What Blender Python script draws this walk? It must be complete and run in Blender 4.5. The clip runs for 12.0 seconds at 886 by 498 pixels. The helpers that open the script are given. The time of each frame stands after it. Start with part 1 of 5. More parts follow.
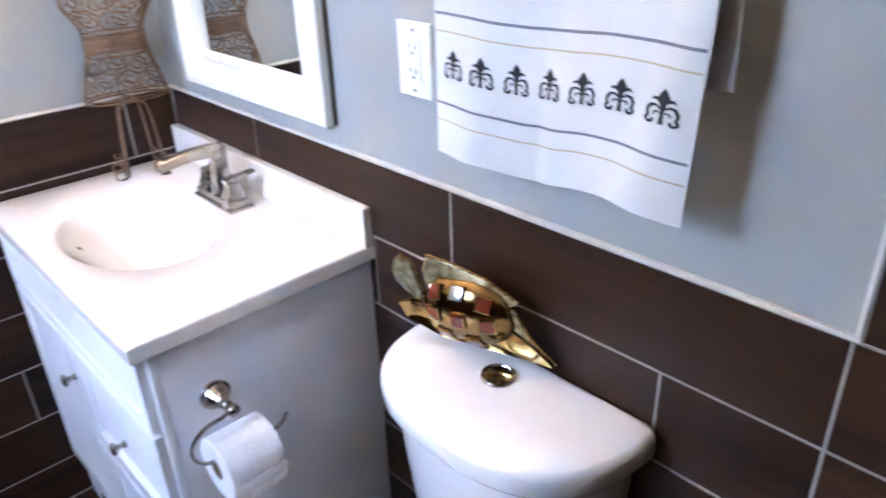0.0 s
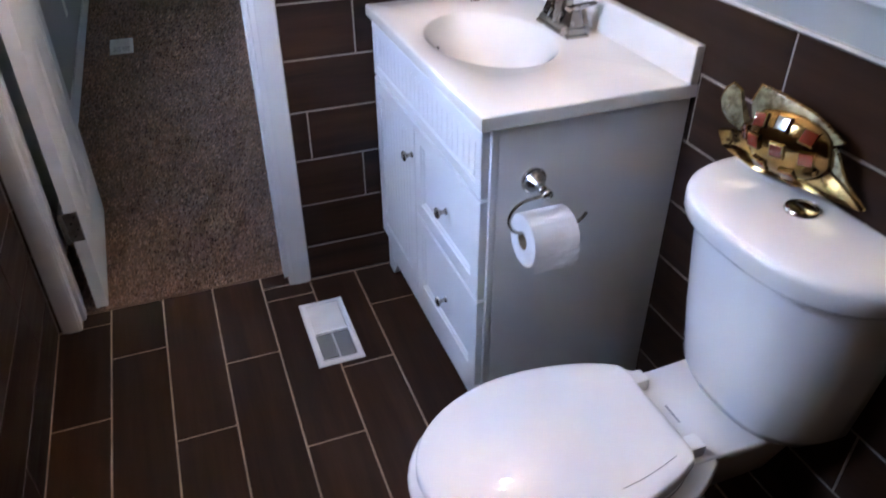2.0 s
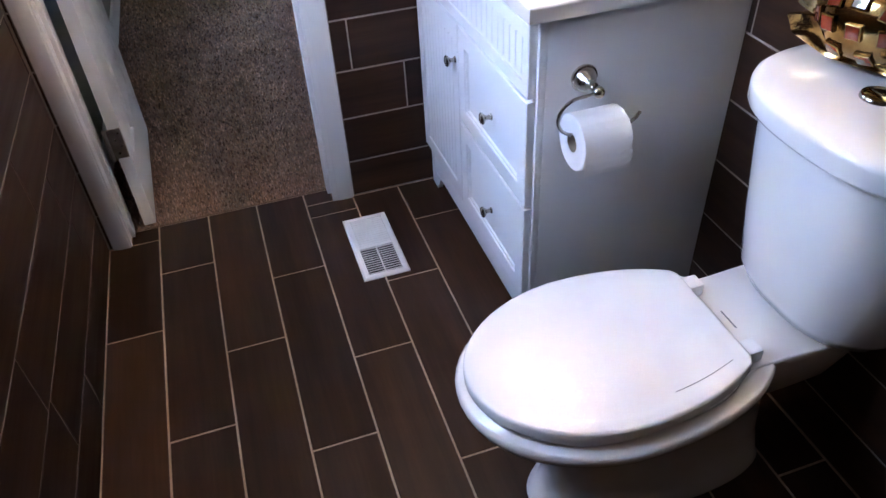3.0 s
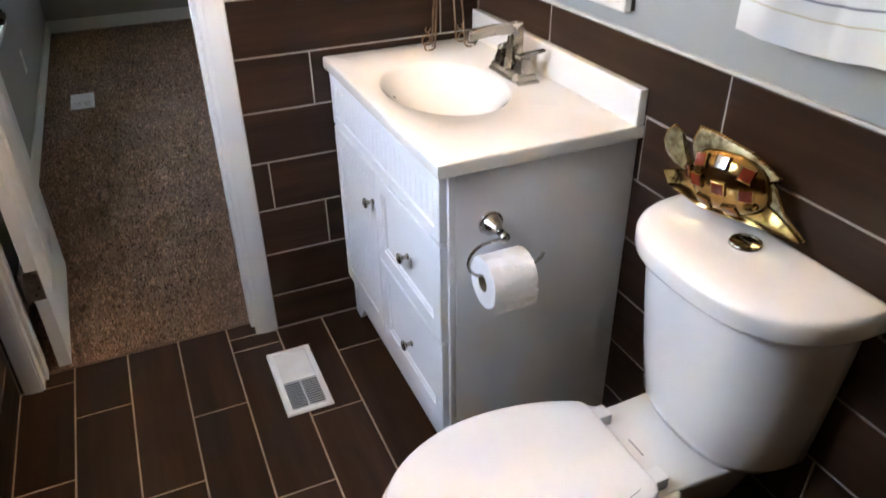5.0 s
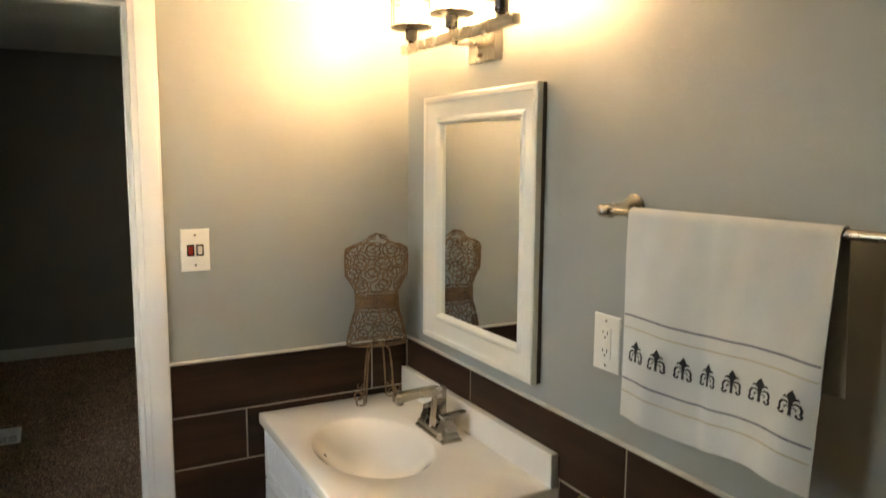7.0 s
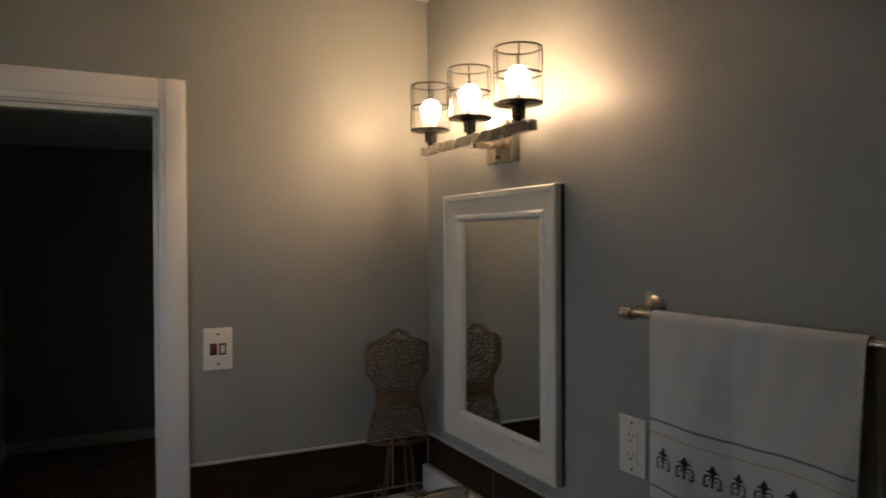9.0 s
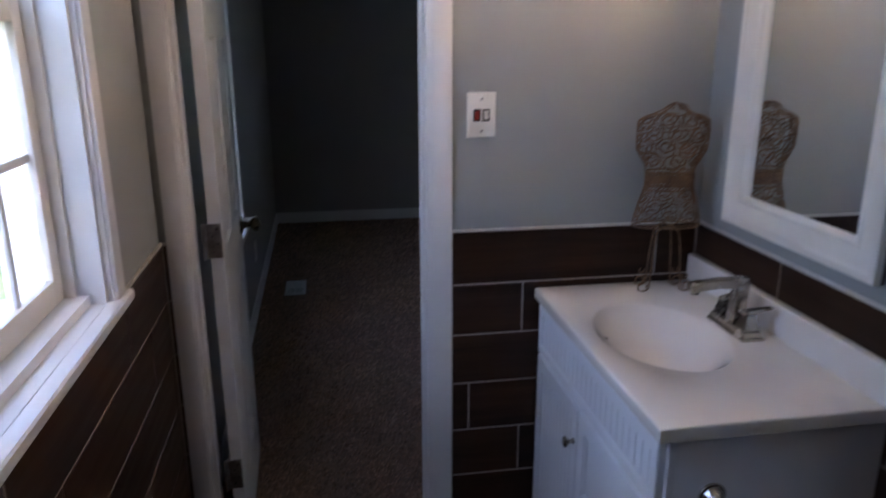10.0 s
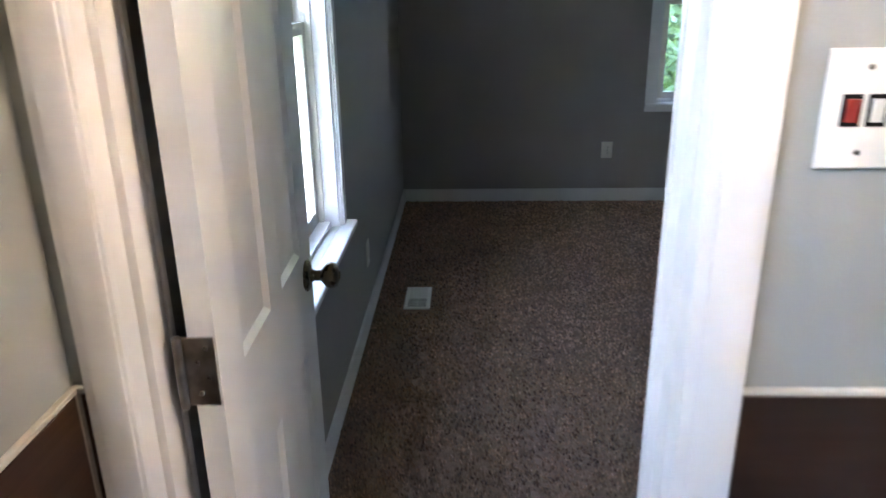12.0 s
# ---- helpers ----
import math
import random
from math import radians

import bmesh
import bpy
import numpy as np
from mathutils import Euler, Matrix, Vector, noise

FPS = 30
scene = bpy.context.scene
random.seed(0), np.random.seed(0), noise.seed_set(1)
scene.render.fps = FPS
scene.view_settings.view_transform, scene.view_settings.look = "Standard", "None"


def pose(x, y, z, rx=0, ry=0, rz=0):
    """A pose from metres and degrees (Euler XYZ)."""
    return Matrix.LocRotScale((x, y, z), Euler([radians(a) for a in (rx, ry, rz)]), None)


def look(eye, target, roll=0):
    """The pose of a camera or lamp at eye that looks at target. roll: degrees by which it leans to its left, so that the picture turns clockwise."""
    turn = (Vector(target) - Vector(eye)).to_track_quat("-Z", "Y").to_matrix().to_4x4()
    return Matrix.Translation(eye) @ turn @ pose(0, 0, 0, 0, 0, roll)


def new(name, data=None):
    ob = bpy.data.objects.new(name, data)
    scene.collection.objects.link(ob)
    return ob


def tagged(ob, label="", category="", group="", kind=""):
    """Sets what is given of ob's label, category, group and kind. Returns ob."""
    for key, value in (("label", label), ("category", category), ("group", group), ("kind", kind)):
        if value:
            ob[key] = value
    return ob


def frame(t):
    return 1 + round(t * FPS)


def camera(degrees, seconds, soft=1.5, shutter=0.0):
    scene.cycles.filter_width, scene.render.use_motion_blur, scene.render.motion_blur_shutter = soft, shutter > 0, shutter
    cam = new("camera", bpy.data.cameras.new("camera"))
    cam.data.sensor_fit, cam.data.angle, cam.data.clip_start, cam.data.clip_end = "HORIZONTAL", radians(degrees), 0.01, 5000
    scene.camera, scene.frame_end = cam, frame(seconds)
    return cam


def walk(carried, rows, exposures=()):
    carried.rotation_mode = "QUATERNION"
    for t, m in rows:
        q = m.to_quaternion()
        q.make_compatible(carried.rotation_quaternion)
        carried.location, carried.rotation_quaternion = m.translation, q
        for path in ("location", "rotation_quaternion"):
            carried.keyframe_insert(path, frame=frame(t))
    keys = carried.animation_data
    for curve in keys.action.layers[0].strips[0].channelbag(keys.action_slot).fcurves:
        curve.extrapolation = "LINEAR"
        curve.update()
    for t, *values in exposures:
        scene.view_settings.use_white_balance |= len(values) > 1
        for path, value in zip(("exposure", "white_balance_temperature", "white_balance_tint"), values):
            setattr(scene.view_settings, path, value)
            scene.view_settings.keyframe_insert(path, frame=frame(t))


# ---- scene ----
cam = camera(63.0, 12.0, shutter=0.3)
PATH = [
    (0, (0.107, 0.079, 1.505), (1.315, 1.385, 0.591), -2.0),
    (0.5, (0.001, 0.041, 1.528), (0.963, 1.559, 0.649), -1.7),
    (1, (-0.031, -0.03, 1.506), (0.721, 1.578, 0.586), -1.8),
    (1.5, (-0.078, -0.057, 1.498), (0.612, 1.549, 0.526), -0.6),
    (2, (-0.141, -0.058, 1.441), (0.443, 1.484, 0.309), -0.1),
    (2.5, (-0.168, -0.065, 1.388), (0.282, 1.422, 0.128), -2.3),
    (2.7, (-0.15, -0.048, 1.377), (0.273, 1.418, 0.083), -3.2),
    (4.3, (-0.141, -0.093, 1.383), (0.4, 1.449, 0.231), -1.3),
    (4.5, (-0.154, -0.075, 1.428), (0.444, 1.452, 0.283), -1.3),
    (5, (-0.127, -0.082, 1.466), (0.553, 1.484, 0.424), -0.9),
    (5.5, (-0.114, -0.097, 1.526), (0.644, 1.539, 0.661), -1.0),
    (6, (-0.109, -0.119, 1.561), (0.728, 1.564, 0.878), -0.3),
    (6.5, (-0.118, -0.148, 1.59), (0.79, 1.576, 1.138), 0.2),
    (7, (-0.136, -0.18, 1.629), (0.81, 1.564, 1.379), 0.4),
    (7.2, (-0.143, -0.194, 1.642), (0.809, 1.557, 1.475), 0.7),
    (8.8, (-0.136, -0.202, 1.672), (0.817, 1.557, 1.662), -0.1),
    (9, (-0.149, -0.188, 1.674), (0.761, 1.592, 1.647), -0.3),
    (9.5, (-0.198, -0.138, 1.646), (0.439, 1.748, 1.449), 0.1),
    (10, (-0.214, -0.009, 1.563), (0.102, 1.886, 1.007), -0.1),
    (10.5, (-0.09, 0.137, 1.526), (-0.002, 2.021, 0.862), -1.4),
    (11, (-0.05, 0.293, 1.519), (0.078, 2.197, 0.921), -2.1),
    (11.5, (-0.15, 0.748, 1.494), (-0.074, 2.632, 0.828), 0.3),
    (12, (-0.183, 1.168, 1.487), (-0.247, 3.05, 0.812), -0.8),
]
EXPOSURES = [(0, 6.52, 6000, 25), (0.5, 5.92, 6000, 24), (1, 5.53, 5950, 24), (1.5, 5.55, 6050, 24), (2, 5.9, 6000, 25), (2.5, 6.12, 5950, 25), (4.5, 6.3, 6950, 20),
             (5, 6.24, 7400, 19), (5.5, 5.98, 8100, 17), (6, 5.58, 9000, 14), (6.5, 5.3, 9800, 12), (7, 5.03, 9900, 12), (9, 2.85, 7600, 18), (9.5, 3.0, 7050, 21),
             (10, 4.1, 5900, 26), (10.5, 5.1, 5950, 23), (11, 5.58, 6500, 20), (11.5, 5.58, 6350, 18), (12, 5.88, 6300, 17)]
walk(cam, [(t, look(eye, target, roll)) for t, eye, target, roll in PATH], EXPOSURES)

# ---- world and light ----
world = bpy.data.worlds.new("sky")
scene.world = world
world.use_nodes = True
wn = world.node_tree
sky = wn.nodes.new("ShaderNodeTexSky")
sky.sky_type, sky.sun_disc = "NISHITA", False
sky.sun_elevation, sky.sun_rotation = radians(36), radians(179)
wn.nodes["Background"].inputs["Strength"].default_value = 0.15
wn.links.new(sky.outputs["Color"], wn.nodes["Background"].inputs["Color"])
sun = new("sun", bpy.data.lights.new("sun", "SUN"))
sun.data.energy, sun.data.angle, sun.data.color = 4.0, radians(0.5), (1, 0.95, 0.88)
sun.matrix_world = look((0.2, -12, 8.7), (0, 0, 0))
window_fill = new("window_fill_lamp", bpy.data.lights.new("window_fill_lamp", "AREA"))   # added lamp in the upper half of the bathroom window, stands in for sky light
window_fill.data.shape, window_fill.data.size, window_fill.data.size_y = "RECTANGLE", 0.60, 0.42
window_fill.data.energy, window_fill.data.color = 0.22, (0.58, 0.77, 1.0)
window_fill.matrix_world = look((-0.83, 1.076, 1.87), (0.40, 1.40, 0.35))
BULB_GLOW = 9.4


# ---- materials ----
def material(name, color, rough=0.5, metal=0.0, color2=None, scale=8.0, fine=0.0, fine_scale=150.0, bump=0.0, bump_scale=60.0,
             stretch=(1, 1, 1), rough_var=0.0, coat=0.0, random_value=0.0, sheen=0.0, spec=0.5):
    """A surface with slow and fine colour variation, gloss variation and relief, in metres."""
    m = bpy.data.materials.new(name)
    m.use_nodes = True
    nt = m.node_tree
    b = nt.nodes["Principled BSDF"]
    b.inputs["Roughness"].default_value, b.inputs["Metallic"].default_value = rough, metal
    b.inputs["Coat Weight"].default_value, b.inputs["Sheen Weight"].default_value = coat, sheen
    b.inputs["Specular IOR Level"].default_value = spec
    tc = nt.nodes.new("ShaderNodeTexCoord")
    mp = nt.nodes.new("ShaderNodeMapping")
    mp.inputs["Scale"].default_value = stretch
    nt.links.new(tc.outputs["Object"], mp.inputs["Vector"])
    if random_value:
        info = nt.nodes.new("ShaderNodeObjectInfo")
        off = nt.nodes.new("ShaderNodeVectorMath")
        off.operation = "MULTIPLY_ADD"
        off.inputs[1].default_value, = ((37, 19, 53),)
        nt.links.new(info.outputs["Random"], off.inputs[0])
        nt.links.new(tc.outputs["Object"], off.inputs[2])
        nt.links.new(off.outputs[0], mp.inputs["Vector"])

    def noise_node(s, detail):
        n = nt.nodes.new("ShaderNodeTexNoise")
        n.inputs["Scale"].default_value, n.inputs["Detail"].default_value = s, detail
        nt.links.new(mp.outputs["Vector"], n.inputs["Vector"])
        return n
    slow = noise_node(scale, 5)
    ramp = nt.nodes.new("ShaderNodeValToRGB")
    ramp.color_ramp.elements[0].position, ramp.color_ramp.elements[1].position = 0.32, 0.68
    c2 = color2 or tuple(c * 0.93 for c in color)
    ramp.color_ramp.elements[0].color, ramp.color_ramp.elements[1].color = (*color, 1), (*c2, 1)
    nt.links.new(slow.outputs["Fac"], ramp.inputs["Fac"])
    out = ramp.outputs["Color"]
    if fine:
        fn = noise_node(fine_scale, 3)
        mr = nt.nodes.new("ShaderNodeMapRange")
        mr.inputs[1].default_value, mr.inputs[2].default_value = 0.25, 0.75
        mr.inputs[3].default_value, mr.inputs[4].default_value = 1 - fine, 1 + fine
        nt.links.new(fn.outputs["Fac"], mr.inputs[0])
        mul = nt.nodes.new("ShaderNodeVectorMath")
        mul.operation = "SCALE"
        nt.links.new(out, mul.inputs[0])
        nt.links.new(mr.outputs[0], mul.inputs["Scale"])
        out = mul.outputs[0]
    if random_value:
        mr2 = nt.nodes.new("ShaderNodeMapRange")
        mr2.inputs[3].default_value, mr2.inputs[4].default_value = 1 - random_value, 1 + random_value
        nt.links.new(info.outputs["Random"], mr2.inputs[0])
        mul2 = nt.nodes.new("ShaderNodeVectorMath")
        mul2.operation = "SCALE"
        nt.links.new(out, mul2.inputs[0])
        nt.links.new(mr2.outputs[0], mul2.inputs["Scale"])
        out = mul2.outputs[0]
    nt.links.new(out, b.inputs["Base Color"])
    if rough_var:
        mr3 = nt.nodes.new("ShaderNodeMapRange")
        mr3.inputs[1].default_value, mr3.inputs[2].default_value = 0.3, 0.7
        mr3.inputs[3].default_value, mr3.inputs[4].default_value = max(rough - rough_var, 0.02), rough + rough_var
        nt.links.new(noise_node(scale * 2.3, 4).outputs["Fac"], mr3.inputs[0])
        nt.links.new(mr3.outputs[0], b.inputs["Roughness"])
    if bump:
        bn = nt.nodes.new("ShaderNodeBump")
        bn.inputs["Distance"].default_value = bump
        nt.links.new(noise_node(bump_scale, 4).outputs["Fac"], bn.inputs["Height"])
        nt.links.new(bn.outputs["Normal"], b.inputs["Normal"])
    return m


def glass_material(name, rough=0.0, tint=(1, 1, 1), ior=1.45):
    m = bpy.data.materials.new(name)
    m.use_nodes = True
    b = m.node_tree.nodes["Principled BSDF"]
    b.inputs["Base Color"].default_value = (*tint, 1)
    b.inputs["Transmission Weight"].default_value, b.inputs["Roughness"].default_value, b.inputs["IOR"].default_value = 1.0, rough, ior
    return m


M_WALL = material("bath_paint", (0.328, 0.337, 0.313), 0.42, color2=(0.310, 0.319, 0.297), scale=2.2, bump=0.0003, bump_scale=220, rough_var=0.06)
M_BEDWALL = material("bedroom_paint", (0.325, 0.302, 0.275), 0.55, color2=(0.305, 0.283, 0.257), scale=2.0, bump=0.0003, bump_scale=200)
M_CEIL = material("ceiling_texture", (0.74, 0.73, 0.70), 0.9, scale=4, bump=0.02, bump_scale=45, fine=0.06)
M_TRIM = material("trim_enamel", (0.74, 0.73, 0.71), 0.36, color2=(0.72, 0.71, 0.69), scale=5, bump=0.0002, bump_scale=90, rough_var=0.015)
M_TILE = material("brown_porcelain", (0.048, 0.0220, 0.0118), 0.36, color2=(0.021, 0.0105, 0.0066), scale=6, fine=0.12, fine_scale=40, bump=0.0002,
                  bump_scale=40, stretch=(0.22, 3.0, 3.0), rough_var=0.05, random_value=0.2, spec=0.18)
M_GROUT = material("grey_grout", (0.33, 0.29, 0.25), 0.9, scale=14, fine=0.2, fine_scale=300, bump=0.001, bump_scale=400)
M_GROUT_F = material("tan_grout", (0.46, 0.34, 0.25), 0.9, color2=(0.30, 0.225, 0.165), scale=7, fine=0.2, fine_scale=300, bump=0.001, bump_scale=400)
M_BEAD = material("caulk_bead", (0.62, 0.59, 0.52), 0.5, color2=(0.5, 0.47, 0.41), scale=18, bump=0.001, bump_scale=120)
M_CARPET = material("carpet_backing", (0.30, 0.19, 0.13), 0.95, color2=(0.20, 0.13, 0.09), scale=30, fine=0.4, fine_scale=350, bump=0.006, bump_scale=250)
M_CAB = material("cabinet_white", (0.78, 0.78, 0.77), 0.34, color2=(0.75, 0.75, 0.745), scale=3, bump=0.0004, bump_scale=160, rough_var=0.05)
M_MARBLE = material("cultured_marble", (0.79, 0.745, 0.675), 0.055, color2=(0.76, 0.71, 0.635), scale=6, rough_var=0.02, coat=0.4)
M_PORC = material("porcelain", (0.85, 0.84, 0.82), 0.09, color2=(0.83, 0.82, 0.80), scale=3, coat=0.6)
M_SEAT = material("seat_plastic", (0.82, 0.82, 0.82), 0.035, color2=(0.80, 0.80, 0.805), scale=3, coat=0.3)
M_NICKEL = material("brushed_nickel", (0.46, 0.42, 0.37), 0.26, 1.0, color2=(0.41, 0.375, 0.33), scale=14, rough_var=0.03)
M_CHROME = material("polished_chrome", (0.62, 0.60, 0.56), 0.10, 1.0, scale=20)
M_DARKMETAL = material("dark_nickel", (0.10, 0.092, 0.085), 0.3, 1.0, scale=20, rough_var=0.05)
M_BRONZE = material("antique_brass", (0.14, 0.105, 0.06), 0.3, 1.0, color2=(0.07, 0.055, 0.04), scale=40, rough_var=0.08)
M_HINGE = material("worn_hinge_nickel", (0.36, 0.32, 0.27), 0.38, 1.0, color2=(0.22, 0.19, 0.16), scale=40, rough_var=0.1)
M_RUST = material("rusty_wire", (0.25, 0.145, 0.070), 0.7, 0.2, color2=(0.12, 0.072, 0.042), scale=38, fine=0.3, fine_scale=300, bump=0.001, bump_scale=500)
M_FRAME = material("cream_enamel", (0.74, 0.715, 0.63), 0.38, color2=(0.70, 0.67, 0.58), scale=9, bump=0.0003, bump_scale=90)
M_EDGE = material("dark_frame_wood", (0.11, 0.08, 0.055), 0.7, color2=(0.07, 0.05, 0.035), scale=20, stretch=(1, 1, 0.15), bump=0.0006, bump_scale=80)
M_SHELL = material("shell_glass", (0.52, 0.46, 0.26), 0.16, 0.45, color2=(0.16, 0.12, 0.05), scale=70, bump=0.002, bump_scale=220, coat=0.4)
M_GOLD = material("gilt_metal", (0.44, 0.28, 0.10), 0.15, 1.0, color2=(0.17, 0.10, 0.035), scale=16, bump=0.0012, bump_scale=40, rough_var=0.05)
M_AMBER = material("amber_glass", (0.22, 0.035, 0.012), 0.12, color2=(0.14, 0.02, 0.01), scale=60, coat=0.7)
M_CLEAR_CHIP = material("silver_glass", (0.5, 0.52, 0.48), 0.08, 0.6, scale=60, coat=0.7)
M_TOWEL = material("towel_cotton", (0.68, 0.67, 0.63), 0.95, color2=(0.64, 0.63, 0.59), scale=12, bump=0.0015, bump_scale=700, sheen=0.3, fine=0.03, fine_scale=500)
M_THREAD = material("black_thread", (0.018, 0.018, 0.022), 0.8, scale=200, bump=0.001, bump_scale=900)
M_STRIPE = material("slate_stripe", (0.15, 0.155, 0.185), 0.9, color2=(0.24, 0.24, 0.26), scale=300)
M_GOLDSTRIPE = material("gold_stripe", (0.46, 0.37, 0.22), 0.9, color2=(0.56, 0.48, 0.33), scale=300)
M_PLATE = material("ivory_plastic", (0.80, 0.77, 0.69), 0.3, scale=20)
M_RED = material("red_rocker", (0.35, 0.03, 0.015), 0.3, scale=60)
M_BLACK = material("black_slot", (0.010, 0.009, 0.009), 0.8, scale=60, spec=0.1)
M_PAPER = material("tissue_paper", (0.83, 0.81, 0.79), 0.95, color2=(0.80, 0.78, 0.76), scale=30, bump=0.0035, bump_scale=30)
M_CARD = material("cardboard_core", (0.32, 0.24, 0.16), 0.9, scale=60)
M_REG = material("register_enamel", (0.78, 0.77, 0.75), 0.35, scale=20)
M_VINYL = material("window_vinyl", (0.78, 0.74, 0.66), 0.4, color2=(0.74, 0.70, 0.61), scale=12)
# pale boards; blue shade and a lower brightness are put into the colour
M_BOARD = material("dimmed_board", (0.20, 0.25, 0.32), 0.7, color2=(0.14, 0.18, 0.24), scale=3, stretch=(1, 1, 0.2), random_value=0.08)
M_GRASS = material("lawn", (0.06, 0.10, 0.03), 0.9, color2=(0.035, 0.06, 0.018), scale=1.5, fine=0.4, fine_scale=30, bump=0.03, bump_scale=40)
M_LEAF = material("leaf", (0.10, 0.17, 0.03), 0.5, color2=(0.05, 0.10, 0.02), scale=3)
M_BARK = material("bark", (0.10, 0.07, 0.05), 0.9, color2=(0.05, 0.04, 0.03), scale=12, bump=0.02, bump_scale=20)
M_ROOF = material("roofing", (0.07, 0.068, 0.065), 0.9, scale=6, fine=0.3, fine_scale=60)
M_MIRROR = material("mirror_silver", (0.86, 0.87, 0.85), 0.005, 1.0, color2=(0.86, 0.87, 0.85))
M_GLASS = glass_material("window_glass")
M_SHADE = glass_material("shade_glass")
M_BULB = bpy.data.materials.new("lit_bulb")
M_BULB.use_nodes = True
bn_ = M_BULB.node_tree.nodes["Principled BSDF"]
bn_.inputs["Emission Color"].default_value = (1.0, 0.735, 0.48, 1)
bn_.inputs["Emission Strength"].default_value = BULB_GLOW


# ---- mesh helpers ----
def box(bm, x0, x1, y0, y1, z0, z1, bev=0.0, seg=2):
    vs = bmesh.ops.create_cube(bm, size=1)["verts"]
    for v in vs:
        v.co = Vector(((x0 + x1) / 2 + v.co.x * (x1 - x0), (y0 + y1) / 2 + v.co.y * (y1 - y0), (z0 + z1) / 2 + v.co.z * (z1 - z0)))
    if bev:
        es = list({e for v in vs for e in v.link_edges})
        bmesh.ops.bevel(bm, geom=es, offset=bev, segments=seg, profile=0.6, affect="EDGES")
    return bm


def boxed(*args, **kw):
    return box(bmesh.new(), *args, **kw)


def lathe(profile, n=24, m=None, bm=None):
    """Turns (radius, height) pairs about z, then moves by m."""
    bm = bm or bmesh.new()
    m = m or Matrix()
    rings = []
    for r, z in profile:
        if r < 1e-5:
            rings.append([bm.verts.new(m @ Vector((0, 0, z)))])
        else:
            rings.append([bm.verts.new(m @ Vector((r * math.cos(2 * math.pi * k / n), r * math.sin(2 * math.pi * k / n), z))) for k in range(n)])
    for a, b in zip(rings, rings[1:]):
        for k in range(n):
            q = [a[k % len(a)], a[(k + 1) % len(a)], b[(k + 1) % len(b)], b[k % len(b)]]
            q = list(dict.fromkeys(q))
            if len(q) > 2:
                bm.faces.new(q)
    return bm


def tube(bm, pts, r, n=6, ends=True):
    """A round wire along points; r is one radius or one a point."""
    pts = [Vector(p) for p in pts]
    prev, side = None, None
    for i, p in enumerate(pts):
        d = (pts[min(i + 1, len(pts) - 1)] - pts[max(i - 1, 0)]).normalized()
        if side is None:
            side = d.orthogonal().normalized()
        side = (side - d * side.dot(d)).normalized()
        up = d.cross(side)
        rr = r[i] if isinstance(r, (list, tuple)) else r
        ring = [bm.verts.new(p + (side * math.cos(2 * math.pi * k / n) + up * math.sin(2 * math.pi * k / n)) * rr) for k in range(n)]
        if prev:
            for k in range(n):
                bm.faces.new((prev[k], prev[(k + 1) % n], ring[(k + 1) % n], ring[k]))
        elif ends:
            bm.faces.new(ring[::-1])
        prev = ring
    if ends:
        bm.faces.new(prev)
    return bm


def loft(rings, bm=None, caps=True):
    bm = bm or bmesh.new()
    vr = [[bm.verts.new(p) for p in ring] for ring in rings]
    n = len(vr[0])
    for a, b in zip(vr, vr[1:]):
        for k in range(n):
            bm.faces.new((a[k], a[(k + 1) % n], b[(k + 1) % n], b[k]))
    if caps:
        bm.faces.new(vr[0][::-1])
        bm.faces.new(vr[-1])
    return bm


def part(name, bm, mtl, parent=None, label="", smooth=True, m=None, angle=35):
    """Links a bmesh as one mesh object, under a thing or a part if one is given."""
    if m is not None:
        bm.transform(m)
    bmesh.ops.recalc_face_normals(bm, faces=bm.faces)
    me = bpy.data.meshes.new(name)
    if smooth:
        for f in bm.faces:
            f.smooth = True
        for e in bm.edges:
            if len(e.link_faces) != 2 or e.calc_face_angle(0) > radians(angle):
                e.smooth = False
    bm.to_mesh(me)
    bm.free()
    me.materials.append(mtl)
    ob = new(name, me)
    if parent is not None:
        ob.parent = parent
        ob.matrix_parent_inverse = Matrix.Translation(-Vector(parent.location))
    if label:
        ob["label"] = label
    return ob


def thing(name, at, label, category, group="", kind=""):
    ob = new(name)
    ob.location = at
    ob.empty_display_size = 0.05
    return tagged(ob, label, category, group, kind)


def structure(name, bm, mtl, label, category="structure"):
    return tagged(part(name, bm, mtl, smooth=False), label, category, kind="structure")


# ---- plan, in metres ----
XW, XE, YS, YN, YB, YF, XF, ZC = -0.645, 0.865, -1.25, 1.90, 2.015, 6.36, 2.80, 2.43
TILE_TOP, P, L = 1.050, 0.1535, 0.62
DOOR = (-0.573, 0.062, 2.027)          # clear opening between the jambs
WIN_BATH = (0.72, 1.432, 1.066, 2.12)    # along y, then z
WIN_BED = (2.80, 3.68, 0.680, 2.03)
WIN_FAR = (1.145, 1.98, 0.715, 2.03)     # along x, then z
XO = XW - 0.16
CW, CWL = 0.066, 0.052     # casing widths on the latch and the hinge side


def wall_with_holes(bm, a0, a1, z1, holes, put, z0=0.0):
    """Boxes that leave rectangular holes; put(a0, a1, z0, z1) adds one box."""
    edge = a0
    for h0, h1, hz0, hz1 in sorted(holes):
        put(edge, h0, z0, z1)
        if hz0 > z0:
            put(h0, h1, z0, hz0)
        put(h0, h1, hz1, z1)
        edge = h1
    put(edge, a1, z0, z1)
    return bm


